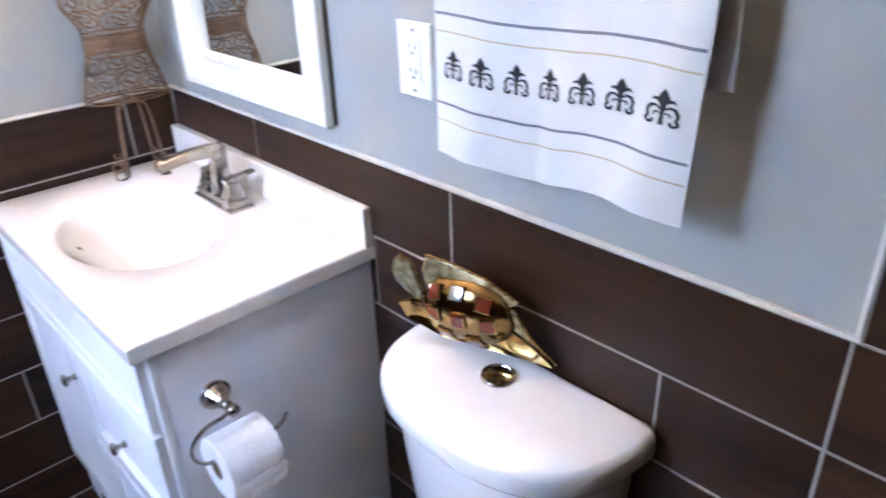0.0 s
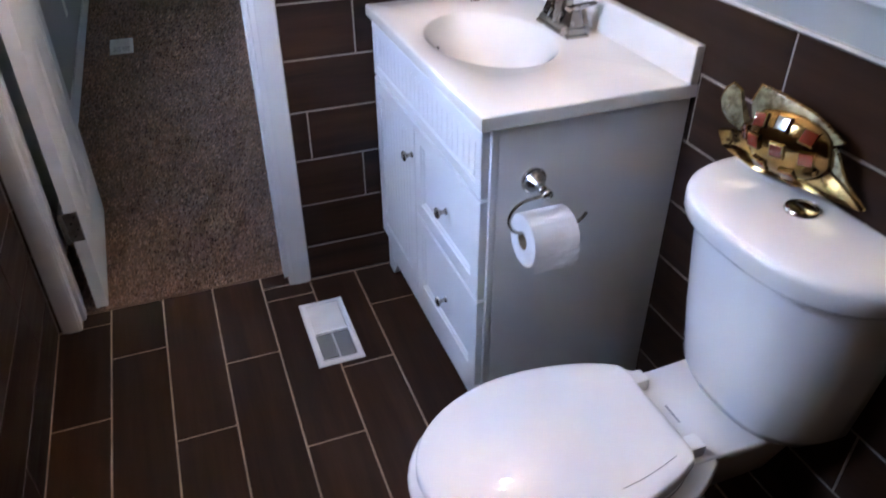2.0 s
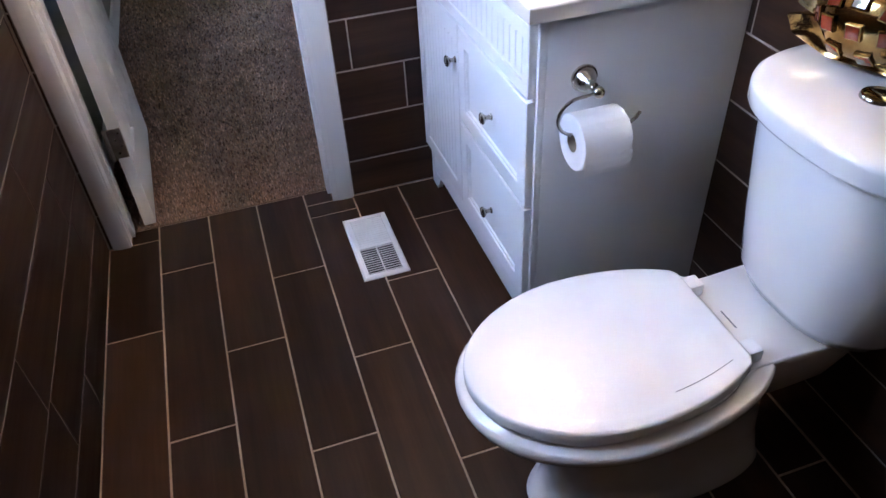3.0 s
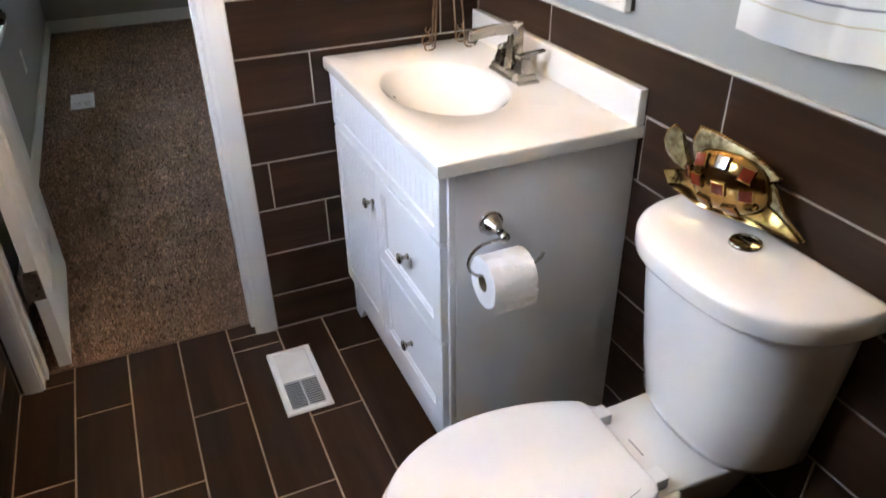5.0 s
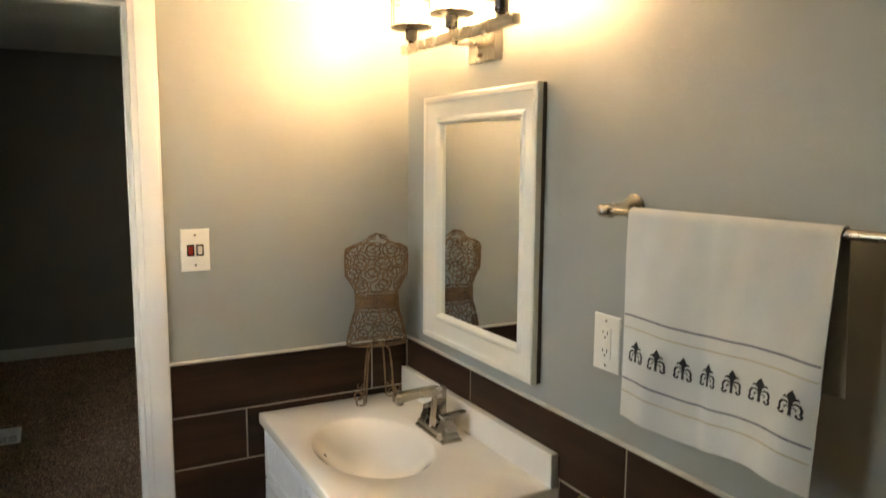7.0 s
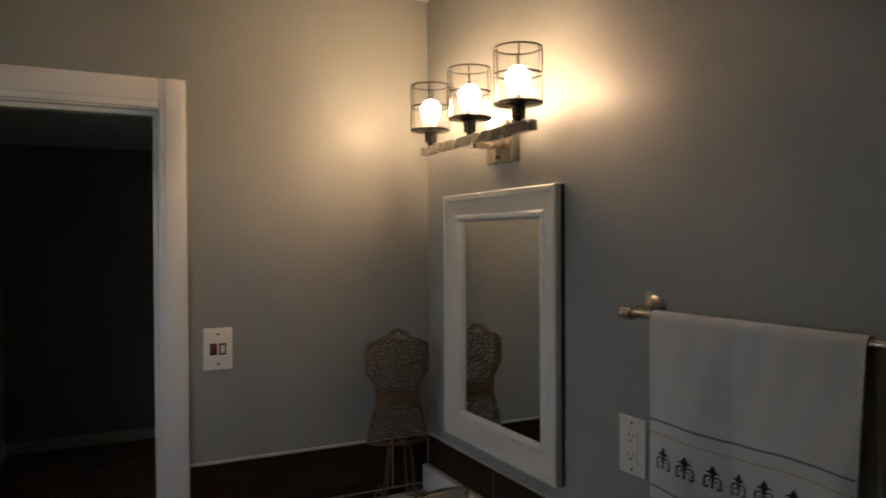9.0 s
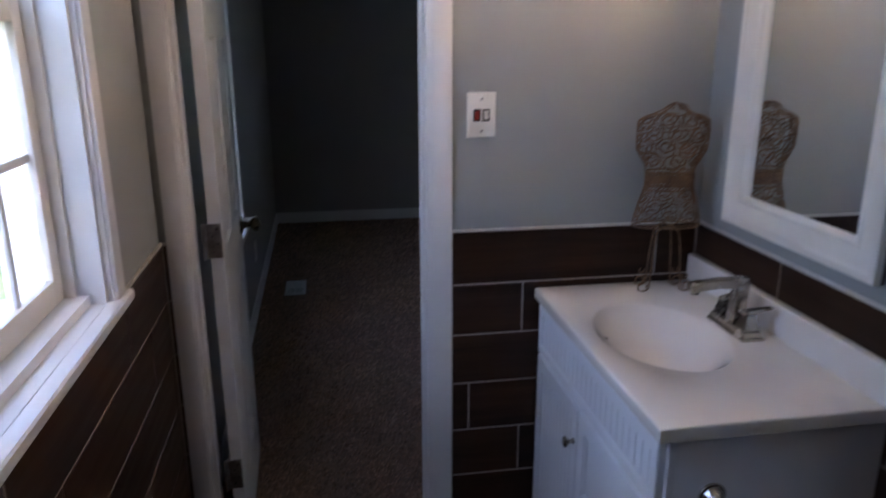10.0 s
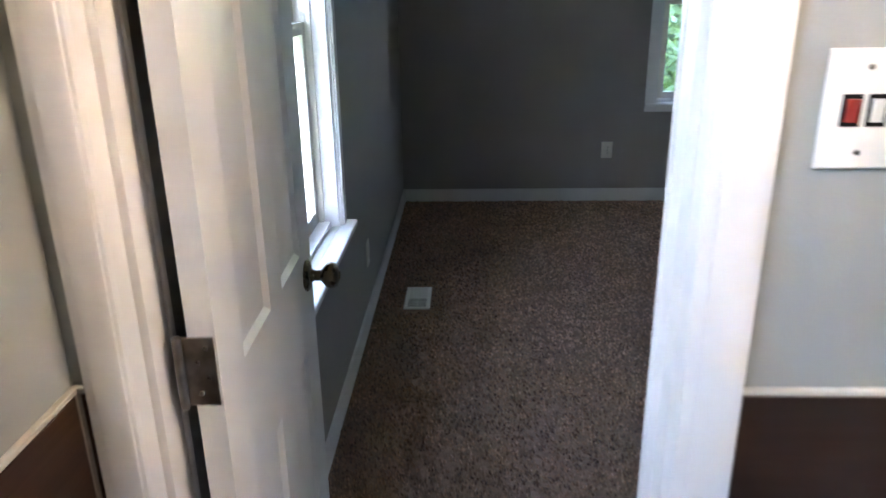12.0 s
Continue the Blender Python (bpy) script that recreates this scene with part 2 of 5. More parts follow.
bm = bmesh.new()
wall_with_holes(bm, YS, 1.957, ZC, [WIN_BATH], lambda a, b, c, d: box(bm, XO, XW, a, b, c, d))
wall_west = structure("wall_west", bm, M_WALL, "light grey painted wall above dark tile wainscot", "wall")
bm = bmesh.new()
wall_with_holes(bm, 1.957, YF, ZC, [WIN_BED], lambda a, b, c, d: box(bm, XO, XW, a, b, c, d))
wall_bed_west = structure("wall_bedroom_west", bm, M_BEDWALL, "dark grey painted bedroom wall with a window", "wall")
bm = bmesh.new()
wall_with_holes(bm, XW, XE, ZC, [(DOOR[0] - 0.018, DOOR[1] + 0.018, 0, DOOR[2] + 0.018)], lambda a, b, c, d: d > c and box(bm, a, b, YN, YN + 0.057, c, d))
wall_north = structure("wall_north", bm, M_WALL, "light grey painted partition wall with a doorway", "wall")
bm = bmesh.new()
wall_with_holes(bm, XW, XF, ZC, [(DOOR[0] - 0.018, DOOR[1] + 0.018, 0, DOOR[2] + 0.018)], lambda a, b, c, d: d > c and box(bm, a, b, YN + 0.057, YB, c, d))
wall_bed_south = structure("wall_bedroom_south", bm, M_BEDWALL, "dark grey painted bedroom side of the partition", "wall")
wall_east = structure("wall_east", boxed(XE, XE + 0.11, YS, YN + 0.057, 0, ZC), M_WALL, "light grey painted wall above dark tile wainscot", "wall")
wall_south = structure("wall_south", boxed(XO, XE + 0.11, YS - 0.12, YS, 0, ZC), M_WALL, "light grey painted wall", "wall")
bm = bmesh.new()
wall_with_holes(bm, XO, XF + 0.12, ZC, [WIN_FAR], lambda a, b, c, d: box(bm, a, b, YF, YF + 0.14, c, d))
wall_far = structure("wall_bedroom_north", bm, M_BEDWALL, "dark grey painted far bedroom wall with a window", "wall")
structure("wall_bedroom_east", boxed(XF, XF + 0.12, YN + 0.057, YF, 0, ZC), M_BEDWALL, "dark grey painted bedroom wall", "wall")
structure("ceiling", boxed(XO, XF + 0.12, YS - 0.12, YF + 0.14, ZC, ZC + 0.12), M_CEIL, "white stippled ceiling", "ceiling")
# unseen roof, added to close the house against sun and sky
bm = bmesh.new()
r0, r1, rm = XO - 0.5, XF + 0.6, (XO + XF) / 2
vs = [bm.verts.new(v) for v in ((r0, YS - 0.6, 2.56), (rm, YS - 0.6, 3.6), (r1, YS - 0.6, 2.56), (r0, YF + 0.6, 2.56), (rm, YF + 0.6, 3.6), (r1, YF + 0.6, 2.56))]
for f in ((0, 1, 2), (5, 4, 3), (0, 3, 4, 1), (1, 4, 5, 2), (0, 2, 5, 3)):
    bm.faces.new([vs[k] for k in f])
structure("roof", bm, M_ROOF, "dark gable roof, unseen, closing the house to the sky", "roof")
floor = structure("floor", boxed(XO, XE + 0.11, YS, 1.962, -0.08, -0.0012), M_GROUT_F, "dark brown wood-look plank tile floor with tan grout", "floor")
carpet = structure("carpet", boxed(XO, XF + 0.12, 1.962, YF + 0.1, -0.08, 0.004), M_CARPET, "brown-grey cut pile bedroom carpet", "carpet")
structure("ground", boxed(-300, 300, -300, 300, -0.75, -0.5), M_GRASS, "green lawn", "ground")
structure("foundation", boxed(XO, XF + 0.12, YS - 0.12, YF + 0.14, -0.5, -0.08), M_GROUT, "grey concrete foundation", "foundation")

# grout beds behind the wall tiles and the light bead along their top
bm = bmesh.new()
box(bm, XE - 0.006, XE, YS, YN, 0, TILE_TOP - 0.002)
structure("grout_east", bm, M_GROUT, "grey-brown grout bed of the wall tiles", "grout")
structure("grout_north", boxed(DOOR[1] + CW, XE - 0.006, YN - 0.006, YN, 0, TILE_TOP - 0.002), M_GROUT, "grey-brown grout bed of the wall tiles", "grout")
structure("grout_north_corner", boxed(XW + 0.006, DOOR[0] - CWL, YN - 0.006, YN, 0, TILE_TOP - 0.002), M_GROUT, "grey-brown grout bed of the wall tiles", "grout")
structure("grout_west", boxed(XW, XW + 0.006, YS, YN, 0, TILE_TOP - 0.002), M_GROUT, "grey-brown grout bed of the wall tiles", "grout")
structure("grout_east_upper", boxed(XE - 0.006, XE, YS, 0.243, TILE_TOP + 0.0005, TILE_TOP + 7 * P), M_GROUT, "grey-brown grout bed of the wall tiles", "grout")
structure("trim_bead_upright", boxed(XE - 0.009, XE, 0.243, 0.250, TILE_TOP + 0.0072, TILE_TOP + 7 * P, bev=0.002), M_BEAD, "off-white bead along the tile edge", "trim")
structure("trim_bead_east", boxed(XE - 0.009, XE, 0.243, YN - 0.009, TILE_TOP, TILE_TOP + 0.007, bev=0.002), M_BEAD, "off-white bead along the tile top", "trim")
structure("trim_bead_north", boxed(DOOR[1] + CW, XE, YN - 0.009, YN, TILE_TOP, TILE_TOP + 0.007, bev=0.002), M_BEAD, "off-white bead along the tile top", "trim")
structure("trim_bead_west_far", boxed(XW, XW + 0.009, WIN_BATH[1] + 0.075, YN - 0.009, TILE_TOP, TILE_TOP + 0.007, bev=0.002), M_BEAD, "off-white bead along the tile top", "trim")
structure("grout_south", boxed(XW + 0.006, XE - 0.006, YS, YS + 0.006, 0, TILE_TOP + 7 * P), M_GROUT, "grey-brown grout bed of the wall tiles", "grout")
structure("grout_west_upper", boxed(XW, XW + 0.006, YS, 0.243, TILE_TOP + 0.0005, TILE_TOP + 7 * P), M_GROUT, "grey-brown grout bed of the wall tiles", "grout")
structure("trim_bead_west_near", boxed(XW, XW + 0.009, 0.243, WIN_BATH[0] - 0.075, TILE_TOP, TILE_TOP + 0.007, bev=0.002), M_BEAD, "off-white bead along the tile top", "trim")
structure("trim_bead_corner", boxed(XW, DOOR[0] - CWL, YN - 0.009, YN, TILE_TOP, TILE_TOP + 0.007, bev=0.002), M_BEAD, "off-white bead along the tile top", "trim")


# ---- doorway: jambs, casing, door ----
def casing_board(name, a0, a1, z0, z1, y, out, m=None, label="white painted door casing"):
    """A moulded board on the wall plane y, standing out by its thickness; out is -1 towards the camera's room."""
    bm = bmesh.new()
    t = 0.017
    ys = sorted((y, y + out * t * 0.80))
    box(bm, a0, a1, ys[0], ys[1], z0, z1, bev=0.003)
    w = min(a1 - a0, z1 - z0)
    ys = sorted((y + out * t * 0.4, y + out * t))
    if z1 - z0 > a1 - a0:
        box(bm, a0 + w * 0.22, a1 - w * 0.10, ys[0], ys[1], z0, z1, bev=0.003)
    else:
        box(bm, a0, a1, ys[0], ys[1], z0 + w * 0.22, z1 - w * 0.10, bev=0.003)
    return tagged(part(name, bm, M_TRIM), label, "trim", kind="structure")


casing_board("door_casing_right", DOOR[1] - 0.003, DOOR[1] + CW, 0, DOOR[2] + 0.083, YN, -1)
casing_board("door_casing_left", DOOR[0] - CWL, DOOR[0] + 0.003, 0, DOOR[2] + 0.083, YN, -1)
casing_board("door_casing_head", DOOR[0] + 0.004, DOOR[1] - 0.004, DOOR[2] + 0.004, DOOR[2] + 0.083, YN, -1)
casing_board("door_casing_bedroom_right", DOOR[1] - 0.003, DOOR[1] + CW, 0.01, DOOR[2] + 0.083, YB, 1)
casing_board("door_casing_bedroom_left", DOOR[0] - CWL, DOOR[0] + 0.003, 0.01, DOOR[2] + 0.083, YB, 1)
casing_board("door_casing_bedroom_head", DOOR[0] + 0.004, DOOR[1] - 0.004, DOOR[2] + 0.004, DOOR[2] + 0.083, YB, 1)
for nm, x0, x1, s0, s1 in (("door_jamb_right", DOOR[1], DOOR[1] + 0.017, DOOR[1] - 0.011, DOOR[1]), ("door_jamb_left", DOOR[0] - 0.017, DOOR[0], DOOR[0], DOOR[0] + 0.011)):
    bm = boxed(x0, x1, YN + 0.001, YB - 0.001, 0, DOOR[2] + 0.017, bev=0.001)
    box(bm, s0 - 0.001, s1 + 0.001, YN + 0.035, YB - 0.040, 0.0, DOOR[2], bev=0.002)
    tagged(part(nm, bm, M_TRIM), "white painted door jamb with stop", "trim", kind="structure")
bm = boxed(DOOR[0], DOOR[1], YN + 0.001, YB - 0.001, DOOR[2], DOOR[2] + 0.017)
box(bm, DOOR[0] + 0.011, DOOR[1] - 0.011, YN + 0.035, YB - 0.040, DOOR[2] - 0.011, DOOR[2] + 0.001)
tagged(part("door_jamb_head", bm, M_TRIM), "white painted door jamb head", "trim", kind="structure")


def six_panel_slab(w, h, t):
    """A slab along +x, from z = 0, y from -t to 0, with six raised panels in each face."""
    st, mid = 0.105, 0.085
    cols = ((st, (w - mid) / 2), ((w + mid) / 2, w - st))
    rows = ((0.20, 0.78), (0.985, 1.56), (1.66, h - 0.115))
    xs = [0] + [v for c in cols for v in c] + [w]
    zs = [0] + [v for r in rows for v in r] + [h]
    bm = bmesh.new()
    for y, flip in ((-t, 1), (0.0, -1)):
        for i in range(len(xs) - 1):
            for j in range(len(zs) - 1):
                x0, x1, z0, z1 = xs[i], xs[i + 1], zs[j], zs[j + 1]
                if i % 2 == 1 and j % 2 == 1:
                    steps = ((0, 0), (0.011, 0.008), (0.020, 0.008), (0.040, 0.002))
                    loops = [[bm.verts.new((a, y + flip * d, b)) for a, b in ((x0 + o, z0 + o), (x1 - o, z0 + o), (x1 - o, z1 - o), (x0 + o, z1 - o))] for o, d in steps]
                    for a, b in zip(loops, loops[1:]):
                        for k in range(4):
                            bm.faces.new((a[k], a[(k + 1) % 4], b[(k + 1) % 4], b[k]))
                    bm.faces.new(loops[-1])
                else:
                    bm.faces.new([bm.verts.new(v) for v in ((x0, y, z0), (x1, y, z0), (x1, y, z1), (x0, y, z1))])
    for q in (((0, -t, 0), (0, 0, 0), (0, 0, h), (0, -t, h)), ((w, -t, 0), (w, 0, 0), (w, 0, h), (w, -t, h)),
              ((0, -t, 0), (w, -t, 0), (w, 0, 0), (0, 0, 0)), ((0, -t, h), (w, -t, h), (w, 0, h), (0, 0, h))):
        bm.faces.new([bm.verts.new(v) for v in q])
    bmesh.ops.remove_doubles(bm, verts=bm.verts, dist=0.0005)
    return bm


PIN = (DOOR[0] + 0.002, YB + 0.004, 0.0)
DW, DH, DT = 0.625, 2.005, 0.035
door = thing("door_1", PIN, "white six-panel door standing open into the bedroom", "door", kind="structure")
swing = Matrix.Translation(PIN) @ Matrix.Rotation(radians(91.6), 4, "Z") @ Matrix.Translation((-0.054, -0.040, 0.014))
part("door_leaf", six_panel_slab(DW, DH, DT), M_TRIM, door, m=swing, angle=20)
for zc in (0.297, 1.023, 1.758):
    bm = boxed(-0.0025, 0.0005, -DT + 0.003, 0.012, zc - 0.048, zc + 0.048, bev=0.0008)
    hinge = part("hinge", bm, M_HINGE, door, "worn nickel butt hinge", m=swing)
    bm = lathe([(0, -0.05), (0.0055, -0.05), (0.0062, -0.046), (0.0062, 0.046), (0.0055, 0.05), (0, 0.05)], 12)
    part("hinge_pin", bm, M_HINGE, hinge, m=swing @ Matrix.Translation((-0.006, 0.012, zc)))
    bm = bmesh.new()
    for dy, dz in ((-0.010, -0.03), (-0.022, -0.008), (-0.010, 0.014), (-0.022, 0.034)):
        lathe([(0.004, 0), (0.0036, 0.0012), (0, 0.0016)], 10, Matrix.Translation((-0.0025, dy, zc + dz)) @ Matrix.Rotation(radians(-90), 4, "Y"), bm)
    part("screw", bm, M_CHROME, hinge, m=swing)
KNOB = [(0.0, 0.0), (0.031, 0.0), (0.033, 0.004), (0.029, 0.008), (0.014, 0.011), (0.011, 0.02), (0.011, 0.031), (0.017, 0.036), (0.025, 0.043),
        (0.028, 0.052), (0.026, 0.060), (0.019, 0.066), (0.009, 0.068), (0.008, 0.071), (0.0, 0.072)]
for side, rot in ((-DT, 90), (0.0, -90)):
    part("door_knob", lathe(KNOB, 28), M_BRONZE, door, "antique brass door knob", m=swing @ Matrix.Translation((DW - 0.062, side, 0.928)) @ Matrix.Rotation(radians(rot), 4, "X"))
part("latch_plate", boxed(DW - 0.0005, DW + 0.001, -DT / 2 - 0.012, -DT / 2 + 0.012, 0.900, 0.956), M_BRONZE, door, m=swing)
tagged(part("strike_plate", boxed(DOOR[1] - 0.0015, DOOR[1] + 0.001, YB - 0.035, YB - 0.010, 0.86, 0.92, bev=0.0005), M_HINGE), "worn brass strike plate on the jamb", "hardware")


# ---- windows ----
def window(name, u0, u1, z0, z1, m, label, cols, rows, depth=0.16, proud=0.03, apron=0.0, horn=0.035):
    """A double-hung window in an opening; local x along the wall, y outward from the inner wall plane."""
    w = thing(name, m @ Vector(((u0 + u1) / 2, 0, z0)), label, "window", kind="structure")

    def add(nm, bm, mtl=M_TRIM, parent=None, lab="", smooth=True):
        if parent is None:
            return part(nm, bm, mtl, w, lab, smooth, m)
        ob = part(nm, bm, mtl, None, lab, smooth, m)
        ob.parent = parent
        return ob
    t = 0.018
    bm = boxed(u0 - 0.001, u0 + t, 0.0, depth, z0, z1)
    box(bm, u1 - t, u1 + 0.001, 0.0, depth, z0, z1)
    box(bm, u0 + t, u1 - t, 0.0, depth, z1 - t, z1 + 0.001)
    box(bm, u0 + t, u1 - t, 0.03, depth + 0.03, z0, z0 + 0.020)
    add("window_frame", bm)
    c = 0.072
    for nm, a0, a1, b0, b1 in (("casing_near", u0 - c + 0.006, u0 + 0.006, z0, z1 + c), ("casing_far", u1 - 0.006, u1 + c - 0.006, z0, z1 + c), ("casing_head", u0 + 0.006, u1 - 0.006, z1 - 0.006, z1 + c)):
        bm = boxed(a0, a1, -0.011, 0.0, b0, b1, bev=0.002)
        if b1 - b0 > a1 - a0:
            box(bm, a0 + 0.006, a1 - 0.012, -0.019, -0.009, b0, b1 - 0.006, bev=0.005)
        else:
            box(bm, a0, a1, -0.019, -0.009, b0 + 0.012, b1 - 0.006, bev=0.005)
        add("window_casing", bm)
    bm = boxed(u0 - c - horn + 0.03, u1 + c + horn - 0.03, -proud, 0.004, z0 - 0.024, z0 + 0.001, bev=0.009, seg=3)
    box(bm, u0 + 0.001, u1 - 0.001, 0.0, 0.075, z0 - 0.004, z0 + 0.0015)
    add("window_sill", bm, lab="white painted window stool with a rounded nose")
    if apron:
        add("apron", boxed(u0 - c + 0.006, u1 + c - 0.006, -0.013, 0.0, z0 - 0.024 - apron, z0 - 0.024, bev=0.003))
    zm = (z0 + z1) / 2 + 0.02
    for nm, b0, b1, y0 in (("lower_sash", z0 + 0.022, zm + 0.02, 0.070), ("upper_sash", zm - 0.02, z1 - t - 0.002, 0.104)):
        a0, a1, s = u0 + t + 0.014, u1 - t - 0.014, 0.040
        bm = boxed(a0, a0 + s, y0, y0 + 0.032, b0, b1, bev=0.003)
        box(bm, a1 - s, a1, y0, y0 + 0.032, b0, b1, bev=0.003)
        box(bm, a0 + s, a1 - s, y0, y0 + 0.032, b0, b0 + s + 0.008, bev=0.003)
        box(bm, a0 + s, a1 - s, y0, y0 + 0.032, b1 - s, b1, bev=0.003)
        sash = add(nm, bm, M_VINYL)
        g0, g1, h0, h1 = a0 + s, a1 - s, b0 + s + 0.008, b1 - s
        for k in range(1, cols):
            u = g0 + (g1 - g0) * k / cols
            add("muntin", boxed(u - 0.008, u + 0.008, y0 + 0.006, y0 + 0.024, h0, h1, bev=0.003), M_TRIM, sash)
        for k in range(1, rows):
            z = h0 + (h1 - h0) * k / rows
            add("muntin", boxed(g0, g1, y0 + 0.008, y0 + 0.022, z - 0.008, z + 0.008, bev=0.003), M_TRIM, sash)
        pane = add("pane", boxed(g0 - 0.004, g1 + 0.004, y0 + 0.013, y0 + 0.017, h0 - 0.004, h1 + 0.004), M_GLASS, sash, smooth=False)
        pane.visible_shadow = False
    for a0, a1 in ((u0 + t, u0 + t + 0.012), (u1 - t - 0.012, u1 - t)):
        add("sash_track", boxed(a0, a1, 0.050, 0.140, z0 + 0.020, z1 - t, bev=0.002), M_VINYL)
    lock = boxed((u0 + u1) / 2 - 0.03, (u0 + u1) / 2 + 0.03, 0.058, 0.102, zm + 0.020, zm + 0.030, bev=0.003)
    box(lock, (u0 + u1) / 2 - 0.006, (u0 + u1) / 2 + 0.028, 0.060, 0.074, zm + 0.029, zm + 0.040, bev=0.003)
    add("sash_lock", lock, M_VINYL)
    return w


TO_WEST = Matrix.Translation((XW, 0, 0)) @ Matrix.Rotation(radians(90), 4, "Z")
TO_FAR = Matrix.Translation((0, YF, 0))
window("window_1", *WIN_BATH, TO_WEST, "white double-hung bathroom window with divided panes", 4, 2)
window("window_2", *WIN_BED, TO_WEST, "white double-hung bedroom window with a deep stool", 1, 1, proud=0.055, apron=0.05)
window("window_3", *WIN_FAR, TO_FAR, "white double-hung bedroom window facing trees", 1, 1, proud=0.02, apron=0.035, horn=0.02)

# ---- bedroom baseboards ----
def baseboard(name, x0, x1, y0, y1):
    bm = boxed(x0, x1, y0, y1, 0.0, 0.100, bev=0.004)
    return tagged(part(name, bm, M_TRIM), "white painted baseboard", "trim", kind="structure")


baseboard("baseboard_west", XW, XW + 0.013, YB + 0.014, YF - 0.013)
baseboard("baseboard_north", XW, XF, YF - 0.013, YF)
baseboard("baseboard_south", DOOR[1] + CW, XF, YB, YB + 0.013)
baseboard("baseboard_east", XF - 0.013, XF, YB + 0.013, YF - 0.013)

# ---- vanity ----
VX, V0, V1, VZ = 0.416, 1.100, 1.882, 0.848     # carcass front, ends along y, height under the top
vanity = thing("vanity_cabinet", ((VX + XE) / 2, (V0 + V1) / 2, 0), "white bathroom vanity cabinet with beadboard door and drawers", "cabinet")
bm = boxed(VX, XE - 0.008, V0, V0 + 0.016, 0, VZ, bev=0.0015)
part("side_panel", bm, M_CAB, vanity)
bm = boxed(VX, XE - 0.008, V1 - 0.016, V1, 0, VZ, bev=0.0015)
part("side_panel", bm, M_CAB, vanity)
bm = boxed(VX + 0.002, XE - 0.010, V0 + 0.016, V1 - 0.016, 0.10, 0.700)
box(bm, VX + 0.002, VX + 0.014, V0 + 0.016, V1 - 0.016, 0.700, VZ - 0.004)
part("carcass", bm, M_CAB, vanity)
# face frame with bracket feet and a raised rail
bm = bmesh.new()
xs0, xs1 = VX - 0.016, VX
box(bm, xs0, xs1, V0, V0 + 0.030, 0, VZ, bev=0.0015)
box(bm, xs0, xs1, V1 - 0.030, V1, 0, VZ, bev=0.0015)
box(bm, xs0, xs1, V0 + 0.030, V1 - 0.030, 0.058, 0.150, bev=0.0015)
box(bm, xs0, xs1, V0 + 0.030, V1 - 0.030, VZ - 0.028, VZ, bev=0.0015)
for y0, s in ((V0 + 0.030, 1), (V1 - 0.030, -1)):
    prof = [(0, 0.0), (0.020, 0.0), (0.034, 0.020), (0.060, 0.058), (0, 0.058)]
    loft([[(x, y0 + s * a, z) for a, z in prof] for x in (xs0, xs1)], bm)
part("face_frame", bm, M_CAB, vanity)


def recessed_front(y0, y1, z0, z1, x, border=0.042):
    """A cabinet front facing -x: one moulded slab with a sunk field."""
    bm = bmesh.new()
    t = 0.018
    steps = ((0, 0), (0, t - 0.002), (0.002, t), (border - 0.001, t), (border, t - 0.001), (border + 0.001, t - 0.004), (border + 0.006, t - 0.005), (border + 0.009, t - 0.009))
    loops = [[bm.verts.new((x - h, a, b)) for a, b in ((y0 + d, z0 + d), (y1 - d, z0 + d), (y1 - d, z1 - d), (y0 + d, z1 - d))] for d, h in steps]
    for a, b in zip(loops, loops[1:]):
        for k in range(4):
            bm.faces.new((a[k], a[(k + 1) % 4], b[(k + 1) % 4], b[k]))
    bm.faces.new(loops[-1])
    return bm


def beadboard(y0, y1, z0, z1, x, n):
    """A sheet of upright boards with rounded valleys between them, one mesh."""
    w = (y1 - y0) / n
    cut = [(0.0, 0.0030), (0.0008, 0.0030), (0.0026, 0.0058), (w - 0.0026, 0.0058), (w - 0.0008, 0.0030)]
    line = [(y0 + k * w + d, h) for k in range(n) for d, h in cut] + [(y1, 0.0030)]
    bm = bmesh.new()
    lo = [bm.verts.new((x - h, y, z0)) for y, h in line]
    hi = [bm.verts.new((x - h, y, z1)) for y, h in line]
    for k in range(len(line) - 1):
        bm.faces.new((lo[k], lo[k + 1], hi[k + 1], hi[k]))
    return bm


VF = VX - 0.0165
VKNOB = [(0, 0), (0.008, 0), (0.0085, 0.002), (0.0055, 0.005), (0.005, 0.012), (0.008, 0.017), (0.0135, 0.021), (0.0145, 0.024), (0.012, 0.027), (0.006, 0.029), (0, 0.0295)]
TO_FRONT = Matrix.Rotation(radians(-90), 4, "Y")


def front(name, y0, y1, z0, z1, knob, grooves=0, label="", border=0.042):
    ob = part(name, recessed_front(y0, y1, z0, z1, VF, border), M_CAB, vanity, label, angle=20)
    if grooves:
        b = part("beadboard", beadboard(y0 + border + 0.009, y1 - border - 0.009, z0 + border + 0.008, z1 - border - 0.008, VF - 0.0095, grooves), M_CAB, None, angle=20)
        b.parent = ob
    if knob:
        k = part("knob", lathe(VKNOB, 20), M_NICKEL, None, "brushed nickel knob", m=Matrix.Translation((VF - 0.0175, *knob)) @ TO_FRONT)
        k.parent = ob
    return ob


